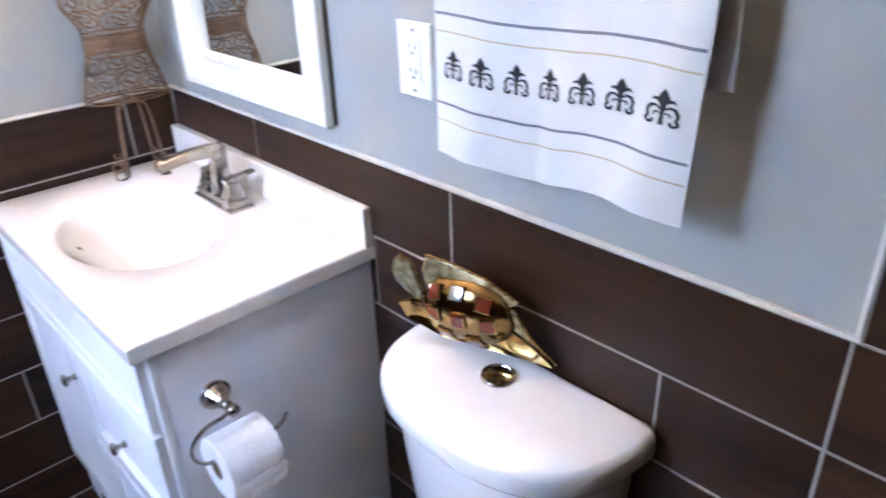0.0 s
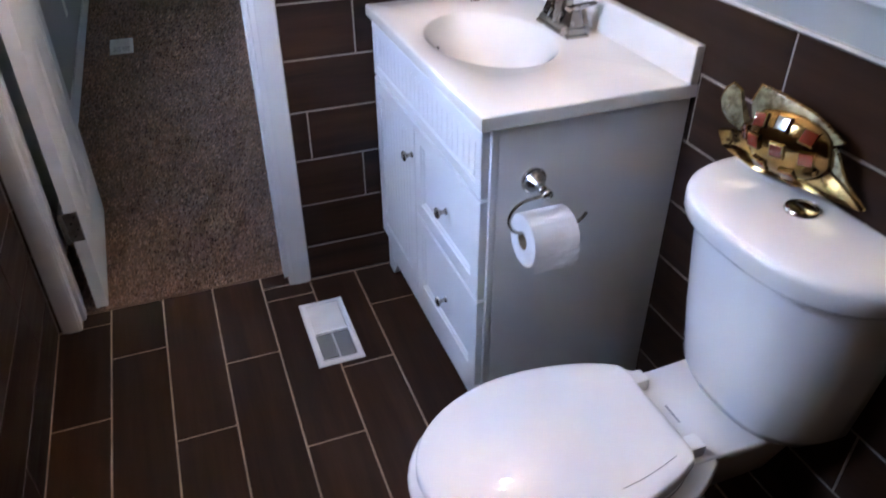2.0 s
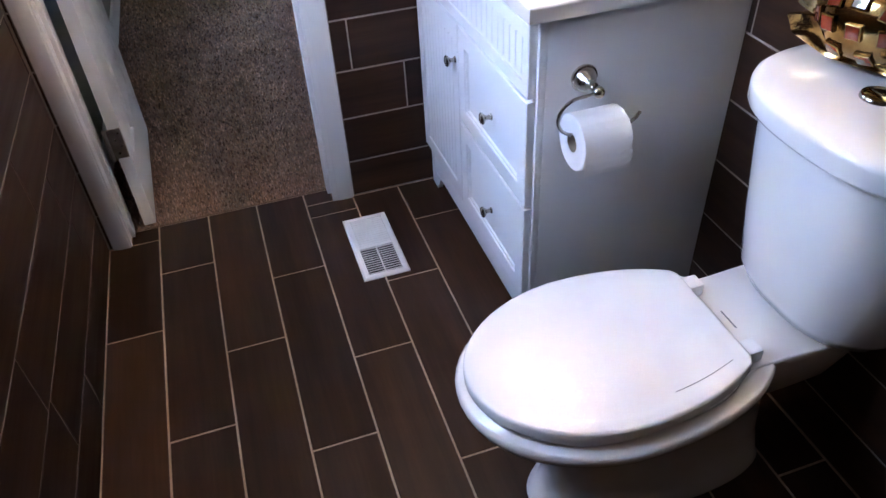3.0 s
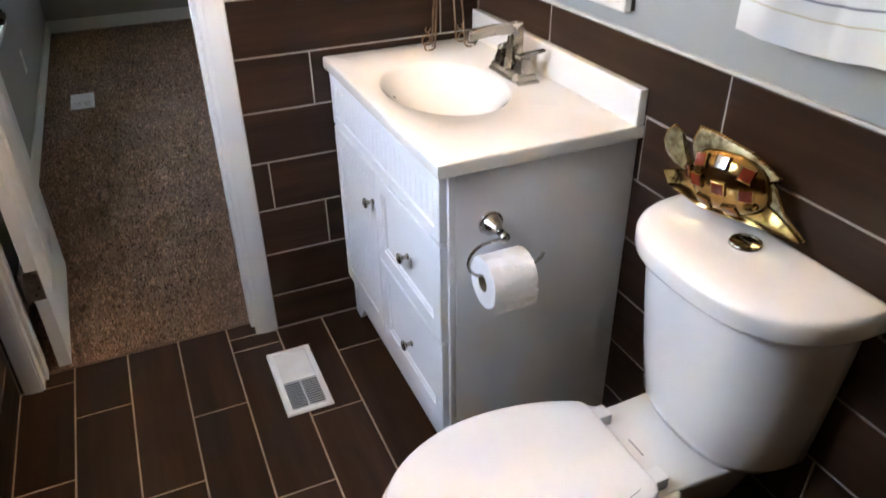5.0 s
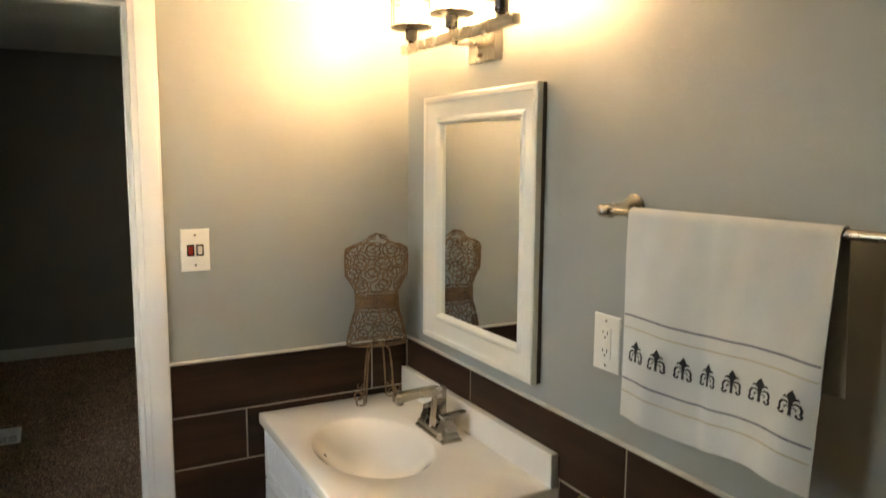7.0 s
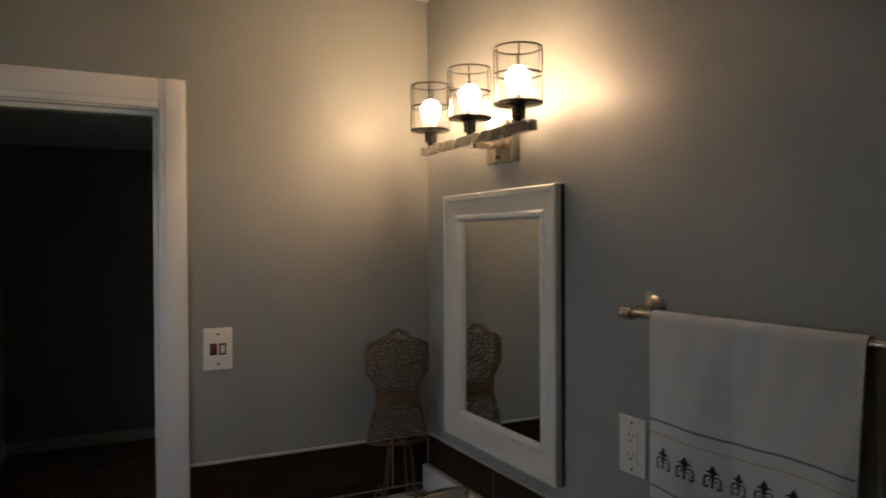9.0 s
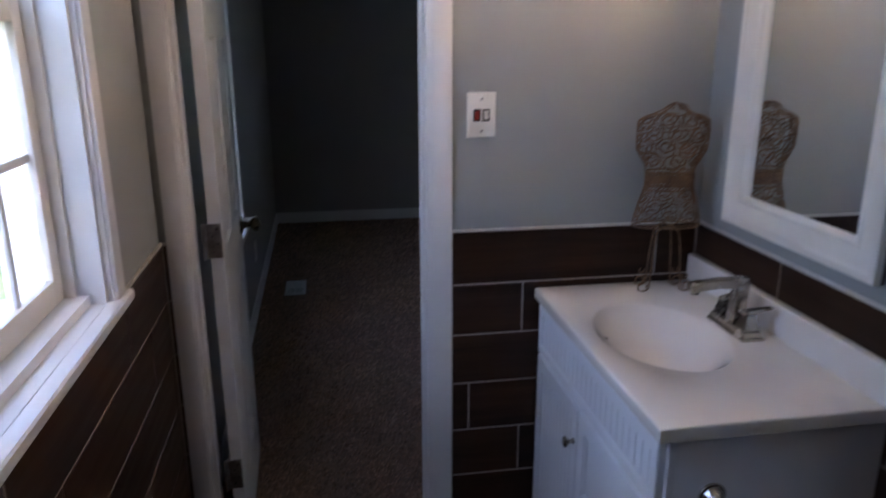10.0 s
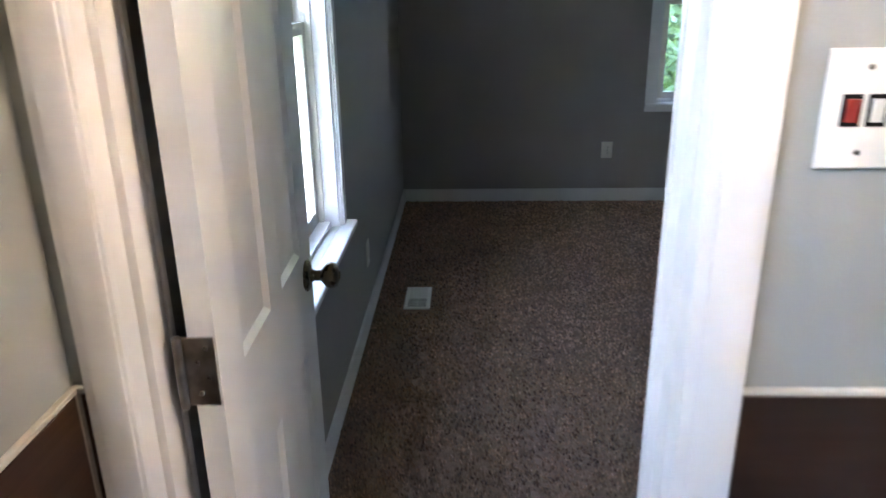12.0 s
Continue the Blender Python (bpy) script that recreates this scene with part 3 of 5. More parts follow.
MID = 1.525
front("false_drawer_front", V0 + 0.008, V1 - 0.008, 0.686, 0.836, None, label="fixed beadboard front", grooves=22, border=0.028)
front("door", MID + 0.003, V1 - 0.008, 0.158, 0.678, (MID + 0.020, 0.582), 9, "beadboard cabinet door")
front("drawer_front", V0 + 0.008, MID - 0.003, 0.424, 0.678, ((V0 + MID) / 2 - 0.012, 0.549))
front("drawer_front", V0 + 0.008, MID - 0.003, 0.158, 0.416, ((V0 + MID) / 2 - 0.012, 0.284))

# ---- vanity top with an oval basin ----
TX0, TX1, TY0, TY1, TZ = 0.371, XE - 0.0075, 1.086, 1.890, 0.878
BC, BA, BB = Vector((0.574, 1.512)), 0.140, 0.196
top = thing("countertop", (BC.x, BC.y, VZ), "white cultured marble vanity top with an oval basin", "countertop")
bm = bmesh.new()
N = 72


def rect_point(k):
    """The point of the top's outline in the direction k, with the corners kept."""
    a = 2 * math.pi * k / N
    d = Vector((math.cos(a), math.sin(a)))
    tx = ((TX1 if d.x > 0 else TX0) - BC.x) / d.x if abs(d.x) > 1e-6 else 1e9
    ty = ((TY1 if d.y > 0 else TY0) - BC.y) / d.y if abs(d.y) > 1e-6 else 1e9
    p = BC + d * min(tx, ty)
    return p


outline = [rect_point(k) for k in range(N)]
for cx, cy in ((TX0, TY0), (TX0, TY1), (TX1, TY0), (TX1, TY1)):
    k = min(range(N), key=lambda i: (outline[i] - Vector((cx, cy))).length)
    outline[k] = Vector((cx, cy))
oval = lambda s, z, dx=0.0: [(BC.x + dx + BA * s * math.cos(2 * math.pi * k / N), BC.y + BB * s * math.sin(2 * math.pi * k / N), z) for k in range(N)]
shrink = lambda d, z: [(min(max(p.x, TX0 + d), TX1 - d), min(max(p.y, TY0 + d), TY1 - d), z) for p in outline]
rings = [shrink(0.0, VZ), shrink(0.0, TZ - 0.005), shrink(0.0015, TZ - 0.0015), shrink(0.005, TZ)]
for f in (1.10, 1.07, 1.04, 1.01, 0.98, 0.95, 0.91, 0.86, 0.80, 0.72, 0.63, 0.53, 0.42, 0.30, 0.20, 0.14):
    rings.append(oval(f, TZ - 0.132 * max(0.0, 1 - (f / 1.10) ** 2) ** 1.25, 0.022 * max(0.0, 1 - f)))
loft(rings, bm, caps=False)
bm.verts.ensure_lookup_table()
bm.faces.new(bm.verts[-N:])
part("slab", bm, M_MARBLE, top, angle=50)
bm = boxed(TX1 - 0.022, TX1, TY0, TY1, TZ - 0.001, TZ + 0.080, bev=0.004, seg=3)
part("backsplash", bm, M_MARBLE, top)
bm = lathe([(0, 0.004), (0.012, 0.004), (0.016, 0.002), (0.021, 0.004), (0.0225, 0.002), (0.0225, -0.002)], 24, Matrix.Translation((BC.x + 0.022, BC.y, TZ - 0.1290)))
part("drain", bm, M_NICKEL, top, "nickel drain ring")
# black disc for the shade inside the drain, no hole cut
bm = lathe([(0.0, 0.0012), (0.0105, 0.0012), (0.012, -0.001)], 20, Matrix.Translation((BC.x + 0.022, BC.y, TZ - 0.1245)))
part("drain_opening", bm, M_BLACK, top)
# overflow: a black disc on the bowl wall gives the hole's darkness
a = radians(152)
p = Vector((BC.x + 0.003 + BA * 0.86 * math.cos(a), BC.y + BB * 0.86 * math.sin(a), TZ - 0.0395))
m = look(p + Vector((0.0008, -0.0003, 0.0004)), p + Vector((-math.cos(a), -math.sin(a) * 0.73, 0.9))) @ Matrix.Rotation(radians(180), 4, "Y")
part("overflow_hole", lathe([(0, 0.0006), (0.0042, 0.0006), (0.0052, -0.0006)], 16, m), M_BLACK, top)

# ---- faucet ----
FX, FY = 0.766, 1.505
faucet = thing("faucet", (FX, FY, TZ), "brushed nickel centerset faucet with two lever handles", "faucet")
bm = bmesh.new()
ring = lambda hx, hy, z: [(FX - hx, FY - hy, z), (FX + hx, FY - hy, z), (FX + hx, FY + hy, z), (FX - hx, FY + hy, z)]
loft([ring(0.029, 0.082, TZ), ring(0.029, 0.082, TZ + 0.006), ring(0.025, 0.078, TZ + 0.009), ring(0.023, 0.076, TZ + 0.020), ring(0.020, 0.073, TZ + 0.023)], bm)
part("base", bm, M_NICKEL, faucet, angle=15)
bm = bmesh.new()
sq = lambda x, z, hx, hy: [(x - hx, FY - hy, z), (x + hx, FY - hy, z), (x + hx, FY + hy, z), (x - hx, FY + hy, z)]
loft([sq(FX, TZ + 0.020, 0.019, 0.019), sq(FX + 0.001, TZ + 0.060, 0.0155, 0.016), sq(FX + 0.004, TZ + 0.112, 0.014, 0.015), sq(FX + 0.004, TZ + 0.128, 0.014, 0.015)], bm)
part("spout_column", bm, M_NICKEL, faucet, angle=15)
bm = bmesh.new()
arm = [(0.016, 0.1305, 0.106), (-0.010, 0.1315, 0.109), (-0.060, 0.131, 0.113), (-0.105, 0.128, 0.109), (-0.124, 0.125, 0.105), (-0.130, 0.122, 0.106)]
loft([[(FX + x, FY - 0.0155, TZ + b), (FX + x, FY - 0.0155, TZ + t), (FX + x, FY - 0.010, TZ + t + 0.003), (FX + x, FY + 0.010, TZ + t + 0.003), (FX + x, FY + 0.0155, TZ + t), (FX + x, FY + 0.0155, TZ + b)]
      for x, t, b in arm], bm)
part("spout", bm, M_NICKEL, faucet, angle=20)
part("aerator", lathe([(0, 0), (0.010, 0), (0.010, 0.012), (0, 0.012)], 18, Matrix.Translation((FX - 0.115, FY, TZ + 0.0985))), M_DARKMETAL, faucet)
for s in (-1, 1):
    bm = bmesh.new()
    hy = FY + s * 0.051
    q = lambda z, h: [(FX - h, hy - h, z), (FX + h, hy - h, z), (FX + h, hy + h, z), (FX - h, hy + h, z)]
    loft([q(TZ + 0.020, 0.021), q(TZ + 0.024, 0.021), q(TZ + 0.045, 0.0145), q(TZ + 0.058, 0.012), q(TZ + 0.061, 0.010)], bm)
    hub = part("handle_body", bm, M_NICKEL, faucet, angle=15)
    bm = bmesh.new()
    loft([[(FX + x - 0.0, hy + s * d - w, TZ + z - t), (FX + x, hy + s * d + w, TZ + z - t), (FX + x, hy + s * d + w, TZ + z), (FX + x, hy + s * d - w, TZ + z)]
          for x, d, z, w, t in ((-0.016, -0.002, 0.066, 0.010, 0.008), (0.010, 0.0, 0.070, 0.011, 0.010), (0.022, 0.006, 0.073, 0.010, 0.006), (0.048, 0.014, 0.078, 0.0085, 0.004))], bm)
    k = part("lever", bm, M_NICKEL, None, angle=20)
    k.parent = hub
tube_bm = tube(bmesh.new(), [(FX + 0.024, FY, TZ + 0.018), (FX + 0.024, FY, TZ + 0.060)], 0.0028, 10)
part("lift_rod", tube_bm, M_NICKEL, faucet)

# ---- toilet ----
TC = 0.684
toilet = thing("toilet", (0.52, TC, 0), "white porcelain two-piece toilet with closed lid", "toilet")


def egg(z, xf, xb, hw, n=48, blunt=2.3, wide=0.56):
    """An outline from the front xf to the back xb, widest at part of its length."""
    out = []
    cx = xb + (xf - xb) * wide
    for k in range(n):
        a = 2 * math.pi * k / n
        c, s = math.cos(a), math.sin(a)
        ext = (cx - xf) if c < 0 else (xb - cx)
        e = 2.0 if c < 0 else blunt
        out.append((cx + ext * math.copysign(abs(c) ** (2 / e), c), TC + hw * math.copysign(abs(s) ** (2 / e), s), z))
    return out


rings = [egg(0.0, 0.225, 0.735, 0.108, blunt=3.5), egg(0.018, 0.222, 0.738, 0.112, blunt=3.5), egg(0.030, 0.235, 0.735, 0.100, blunt=3.5), egg(0.10, 0.255, 0.725, 0.090, blunt=3.2),
         egg(0.18, 0.250, 0.715, 0.094, blunt=3), egg(0.25, 0.215, 0.70, 0.118), egg(0.31, 0.165, 0.69, 0.150), egg(0.345, 0.114, 0.68, 0.182), egg(0.372, 0.087, 0.675, 0.197), egg(0.388, 0.083, 0.672, 0.200),
         egg(0.398, 0.091, 0.665, 0.193)]
part("bowl", loft(rings), M_PORC, toilet, angle=60)
bm = bmesh.new()
dk = lambda z, g, hw0, hw1: [(0.52 + g, TC - hw0 + g, z), (0.64, TC - hw0 + g, z), (0.80 - g, TC - hw1 + g, z), (0.80 - g, TC + hw1 - g, z), (0.64, TC + hw0 - g, z), (0.52 + g, TC + hw0 - g, z)]
loft([dk(0.20, 0.04, 0.09, 0.09), dk(0.29, 0.02, 0.105, 0.12), dk(0.385, 0.0, 0.118, 0.125), dk(0.397, 0.001, 0.118, 0.125), dk(0.4015, 0.006, 0.118, 0.125)], bm)
bmesh.ops.bevel(bm, geom=[e for e in bm.edges if e.calc_length() > 0.05 and abs(e.verts[0].co.z - e.verts[1].co.z) > 0.02], offset=0.012, segments=3, affect="EDGES")
part("deck", bm, M_PORC, toilet, angle=50)


TK = 0.676


def dee(z, xf, xb, hw, n=40, e=2.6):
    """A flat-backed outline: straight at xb, bulging to xf."""
    out = []
    for k in range(n + 1):
        a = math.pi * (k / n - 0.5)
        s, c = math.sin(a), math.cos(a)
        out.append((xb - 0.010 - (xb - 0.010 - xf) * abs(c) ** (2 / e), TK + hw * math.copysign(abs(s) ** (2 / e), s), z))
    return out + [(xb, TK + hw - 0.010, z), (xb, TK - hw + 0.010, z)]


TB = 0.845
rings = [dee(0.405, 0.705, TB, 0.1420), dee(0.412, 0.690, TB, 0.1591), dee(0.440, 0.678, TB, 0.1742), dee(0.55, 0.664, TB, 0.1856), dee(0.68, 0.650, TB, 0.1970), dee(0.772, 0.642, TB, 0.2036)]
part("tank", loft(rings), M_PORC, toilet, angle=60)
rings = [dee(0.764, 0.634, TB + 0.004, 0.2178), dee(0.766, 0.626, TB + 0.004, 0.2244), dee(0.772, 0.623, TB + 0.004, 0.2273), dee(0.798, 0.622, TB + 0.004, 0.2278), dee(0.806, 0.625, TB + 0.004, 0.2254), dee(0.811, 0.634, TB + 0.003, 0.2178),
         dee(0.8135, 0.660, TB, 0.1970), dee(0.8145, 0.70, TB - 0.01, 0.1591)]
lid = part("tank_lid", loft(rings), M_PORC, toilet, angle=60)
bm = lathe([(0, 0.0045), (0.018, 0.005), (0.0225, 0.004), (0.024, 0.006), (0.027, 0.0055), (0.029, 0.002), (0.029, -0.002)], 32, Matrix.Translation((0.779, 0.690, 0.8145)))
part("flush_button", bm, M_CHROME, toilet, "chrome dual flush button")
part("button_split", boxed(0.7795, 0.7808, 0.672, 0.708, 0.8155, 0.8199), M_DARKMETAL, toilet)
rings = [egg(0.399, 0.114, 0.575, 0.170, blunt=3.4), egg(0.403, 0.112, 0.578, 0.172, blunt=3.4), egg(0.410, 0.112, 0.578, 0.172, blunt=3.4), egg(0.4125, 0.115, 0.575, 0.169, blunt=3.4)]
part("seat", loft(rings), M_SEAT, toilet, angle=50)


def lid_outline(z, g, n=56):
    """Egg front with a straight hinge side cut square."""
    out = []
    xf, xh, hw, cx = 0.098 + g, 0.568 - g, 0.179 - g, 0.345
    for k in range(n):
        a = 2 * math.pi * k / n
        c, s = math.cos(a), math.sin(a)
        x = cx + ((cx - xf) if c < 0 else 0.30) * c
        y = hw * s
        if x > xh:
            x = xh
            y = math.copysign(min(abs(y), 0.112 - g), s)
        elif c > 0:
            y = math.copysign(max(abs(hw * math.sqrt(max(0, 1 - ((x - cx) / 0.30) ** 2))), 0.0), s)
        out.append((x, TC + y, z))
    return out


rings = [lid_outline(0.4105, 0.004), lid_outline(0.4130, 0.0), lid_outline(0.4300, 0.0), lid_outline(0.4335, 0.0025)]
edge = lid_outline(0.0, 0.0065)
for f in (1.0, 0.9, 0.78, 0.64, 0.48, 0.3, 0.12):
    rings.append([(0.345 + (x - 0.345) * f, TC + (y - TC) * f, 0.4352 + 0.0045 * (1 - f * f)) for x, y, _ in edge])
part("seat_lid", loft(rings), M_SEAT, toilet, angle=45)
# a stray dark hair lying on the lid
scuff = [(0.405 + 0.125 * k / 10, TC - 0.136 + 0.026 * k / 10 - 0.004 * math.sin(math.pi * k / 10)) for k in range(11)]
part("scuff", tube(bmesh.new(), [(x, y, 0.4352 + 0.0045 * (1 - max(abs(x - 0.345) / 0.225, abs(y - TC) / 0.172) ** 2) + 0.0004) for x, y in scuff], 0.0006, 5), M_STRIPE, toilet, "thin dark stray hair on the lid")
for s in (-1, 1):
    part("lid_hinge", boxed(0.566, 0.600, TC + s * 0.088 - 0.017, TC + s * 0.088 + 0.017, 0.400, 0.428, bev=0.005), M_SEAT, toilet)
    part("hinge_pin", boxed(0.596, 0.606, TC + s * 0.090 - 0.006, TC + s * 0.090 + 0.006, 0.4015, 0.408, bev=0.002), M_DARKMETAL, toilet)
    part("bolt_cap", lathe([(0.0, 0.016), (0.008, 0.014), (0.0125, 0.008), (0.014, 0.0)], 18, Matrix.Translation((0.44, TC + s * 0.106, 0.010))), M_PORC, toilet)
part("maker_mark", boxed(0.605, 0.608, TC - 0.024, TC + 0.022, 0.4012, 0.4019), M_STRIPE, toilet, "small illegible grey print")
bm = tube(bmesh.new(), [(0.80, TC + 0.12, 0.41), (0.80, TC + 0.12, 0.30), (0.81, TC + 0.14, 0.22), (0.85, TC + 0.15, 0.18)], 0.005, 8)
part("supply_hose", bm, M_NICKEL, toilet)

# ---- toilet roll holder ----
HX, HY, HZ = 0.496, V0, 0.716
holder = thing("toilet_roll_holder", (HX, HY, HZ), "brushed nickel toilet roll holder on the vanity side", "toilet roll holder")
TO_SOUTH = Matrix.Rotation(radians(90), 4, "X")
bm = lathe([(0, 0), (0.0275, 0), (0.0285, 0.003), (0.0275, 0.006), (0.024, 0.008), (0.023, 0.012), (0.018, 0.020), (0.012, 0.031), (0.0095, 0.040), (0.0095, 0.046), (0, 0.046)], 32, Matrix.Translation((HX, HY, HZ)) @ TO_SOUTH)
part("rosette", bm, M_NICKEL, holder)
bm = lathe([(0, -0.012), (0.007, -0.0105), (0.0115, -0.005), (0.012, 0.002), (0.0105, 0.007), (0.006, 0.011), (0, 0.012)], 24, Matrix.Translation((HX + 0.004, HY - 0.056, HZ - 0.006)) @ TO_SOUTH)
part("ball", bm, M_NICKEL, holder)
RY, RZ = HY - 0.062, HZ - 0.100
pts = [(HX, HY - 0.058, HZ - 0.004), (HX - 0.02, HY - 0.061, HZ - 0.006)]
for k in range(13):
    a = math.pi / 2 + math.pi * k / 12 * 0.97
    pts.append((HX - 0.035 + 0.046 * math.cos(a), RY, (HZ - 0.006 + RZ + 0.02) / 2 - 0.003 + 0.040 * math.sin(a)))
zr = pts[-1][2]
pts += [(HX - 0.01, RY, zr - 0.001), (HX + 0.05, RY, zr), (HX + 0.078, RY, zr + 0.002), (HX + 0.090, RY, zr + 0.010), (HX + 0.098, RY, zr + 0.022)]
part("arm", tube(bmesh.new(), pts, 0.0035, 10), M_NICKEL, holder)
roll = thing("toilet_roll", (HX, RY, zr), "white toilet paper roll with a loose end", "toilet roll")
RR, CR = 0.058, 0.020
AX = Matrix.Translation((HX - 0.048, RY, zr - CR + 0.004)) @ Matrix.Rotation(radians(90), 4, "Y")
bm = lathe([(CR, 0), (CR + 0.001, -0.0), (RR - 0.002, 0.0), (RR, 0.002), (RR, 0.100), (RR - 0.002, 0.102), (CR, 0.102)], 48)
for v in bm.verts:
    r = math.hypot(v.co.x, v.co.y)
    if r > 0.04 and 0.001 < v.co.z < 0.101:
        v.co += Vector((v.co.x, v.co.y, 0)).normalized() * 0.0012 * noise.noise(v.co * 40)
part("paper", bm, M_PAPER, roll, m=AX)
part("core", lathe([(CR - 0.0005, 0.0005), (CR - 0.0005, 0.1015), (CR - 0.0022, 0.1015), (CR - 0.0022, 0.0005), (CR - 0.0005, 0.0005)], 32), M_CARD, roll, "cardboard core", m=AX)
bm = bmesh.new()
cy, cz = RY, zr - CR + 0.004
rows = []
for i in range(13):
    ry, rz = (cy + (RR + 0.0012) * math.cos(radians(60 - 15 * i)), cz + (RR + 0.0012) * math.sin(radians(60 - 15 * i))) if i < 6 else (cy + RR + 0.0012 + 0.002 * math.sin(i), cz - 0.004 - 0.007 * (i - 6))
    rows.append([bm.verts.new((HX - 0.047 + 0.100 * k / 8, 2 * cy - ry - 0.001 * math.sin(k * 1.7 + i), rz)) for k in range(9)])
for a, b in zip(rows, rows[1:]):
    for k in range(8):
        bm.faces.new((a[k], a[k + 1], b[k + 1], b[k]))
part("loose_sheet", bm, M_PAPER, roll)

# ---- mirror ----
MX, MY0, MY1, MZ0, MZ1 = XE - 0.001, 1.174, 1.738, 1.097, 1.802
mirror = thing("wall_mirror", (MX, (MY0 + MY1) / 2, MZ0), "rectangular wall mirror in a broad cream moulded frame", "mirror")
prof = [(0.0, 0.011), (0.0, 0.026), (0.004, 0.029), (0.016, 0.029), (0.020, 0.026), (0.028, 0.024), (0.050, 0.018), (0.058, 0.017), (0.064, 0.021), (0.071, 0.0215), (0.075, 0.017), (0.079, 0.008), (0.079, 0.0)]
bm = bmesh.new()
loops = [[bm.verts.new((MX - h, a, b)) for a, b in ((MY0 + d, MZ0 + d), (MY1 - d, MZ0 + d), (MY1 - d, MZ1 - d), (MY0 + d, MZ1 - d))] for d, h in prof]
for a, b in zip(loops, loops[1:]):
    for k in range(4):
        bm.faces.new((a[k], a[(k + 1) % 4], b[(k + 1) % 4], b[k]))
part("frame", bm, M_FRAME, mirror, "cream moulded frame", angle=25)
bm = bmesh.new()
for y0, y1, z0, z1 in ((MY0 + 0.001, MY0 + 0.016, MZ0 + 0.001, MZ1 - 0.001), (MY1 - 0.016, MY1 - 0.001, MZ0 + 0.001, MZ1 - 0.001),
                       (MY0 + 0.016, MY1 - 0.016, MZ0 + 0.001, MZ0 + 0.016), (MY0 + 0.016, MY1 - 0.016, MZ1 - 0.016, MZ1 - 0.001)):
    box(bm, MX - 0.0115, MX, y0, y1, z0, z1)
part("backing", bm, M_EDGE, mirror, "bare dark wood edge behind the frame", smooth=False)
part("glass", boxed(MX - 0.006, MX - 0.001, MY0 + 0.077, MY1 - 0.077, MZ0 + 0.077, MZ1 - 0.077), M_MIRROR, mirror, "silvered mirror glass", smooth=False)

# ---- vanity light ----
LX, LY, LZ = 0.760, 1.428, 1.927
sconce = thing("vanity_light", (XE, LY, LZ), "brushed nickel three-light bar with caged glass shades, lit", "wall lamp")
part("back_plate", boxed(XE - 0.026, XE - 0.001, LY - 0.068, LY + 0.060, LZ - 0.056, LZ + 0.066, bev=0.003), M_NICKEL, sconce)
part("arm", boxed(LX + 0.006, XE - 0.024, LY - 0.012, LY + 0.012, LZ - 0.020, LZ - 0.008, bev=0.002), M_NICKEL, sconce)
part("bar", boxed(LX - 0.011, LX + 0.011, LY - 0.280, LY + 0.280, LZ - 0.012, LZ + 0.012, bev=0.0015), M_NICKEL, sconce)
part("plate_screw", lathe([(0.006, 0), (0.006, 0.003), (0.003, 0.006), (0, 0.007)], 14, Matrix.Translation((XE - 0.026, LY, LZ - 0.040)) @ TO_FRONT), M_BRONZE, sconce)
for dy in (-0.219, 0.008, 0.235):
    c = Matrix.Translation((LX, LY + dy, LZ))
    cup = part("lamp_cup", lathe([(0, 0.010), (0.009, 0.010), (0.009, 0.020), (0.016, 0.022), (0.017, 0.048), (0.020, 0.050), (0.046, 0.052), (0.056, 0.054), (0.057, 0.057), (0.055, 0.059), (0.0, 0.059)], 32, c), M_DARKMETAL, sconce, "dark nickel cup and dish")

    def sub(nm, bm, mtl, lab=""):
        ob = part(nm, bm, mtl, None, lab)
        ob.parent = cup
        return ob
    sub("socket", lathe([(0.0, 0.058), (0.014, 0.058), (0.014, 0.078), (0, 0.078)], 20, c), M_PLATE)
    sub("bulb", lathe([(0.012, 0.078), (0.014, 0.084), (0.023, 0.096), (0.028, 0.110), (0.0275, 0.124), (0.020, 0.136), (0.010, 0.142), (0, 0.143)], 24, c), M_BULB, "glowing warm bulb")
    g = sub("shade", lathe([(0.0500, 0.060), (0.0500, 0.182), (0.0480, 0.182), (0.0480, 0.060), (0.0500, 0.060)], 40, c), M_SHADE, "clear cylinder glass shade")
    g.visible_shadow = False
    bm = bmesh.new()
    for z in (0.122, 0.182):
        lathe([(0.0540, z - 0.002), (0.056, z - 0.002), (0.056, z + 0.002), (0.0540, z + 0.002), (0.0540, z - 0.002)], 40, c, bm)
    for k in range(4):
        a = math.pi / 4 + math.pi / 2 * k + 0.25
        tube(bm, [c @ Vector((0.0548 * math.cos(a), 0.0548 * math.sin(a), z)) for z in (0.056, 0.184)], 0.0016, 6)
    sub("cage", bm, M_DARKMETAL, "dark wire cage")

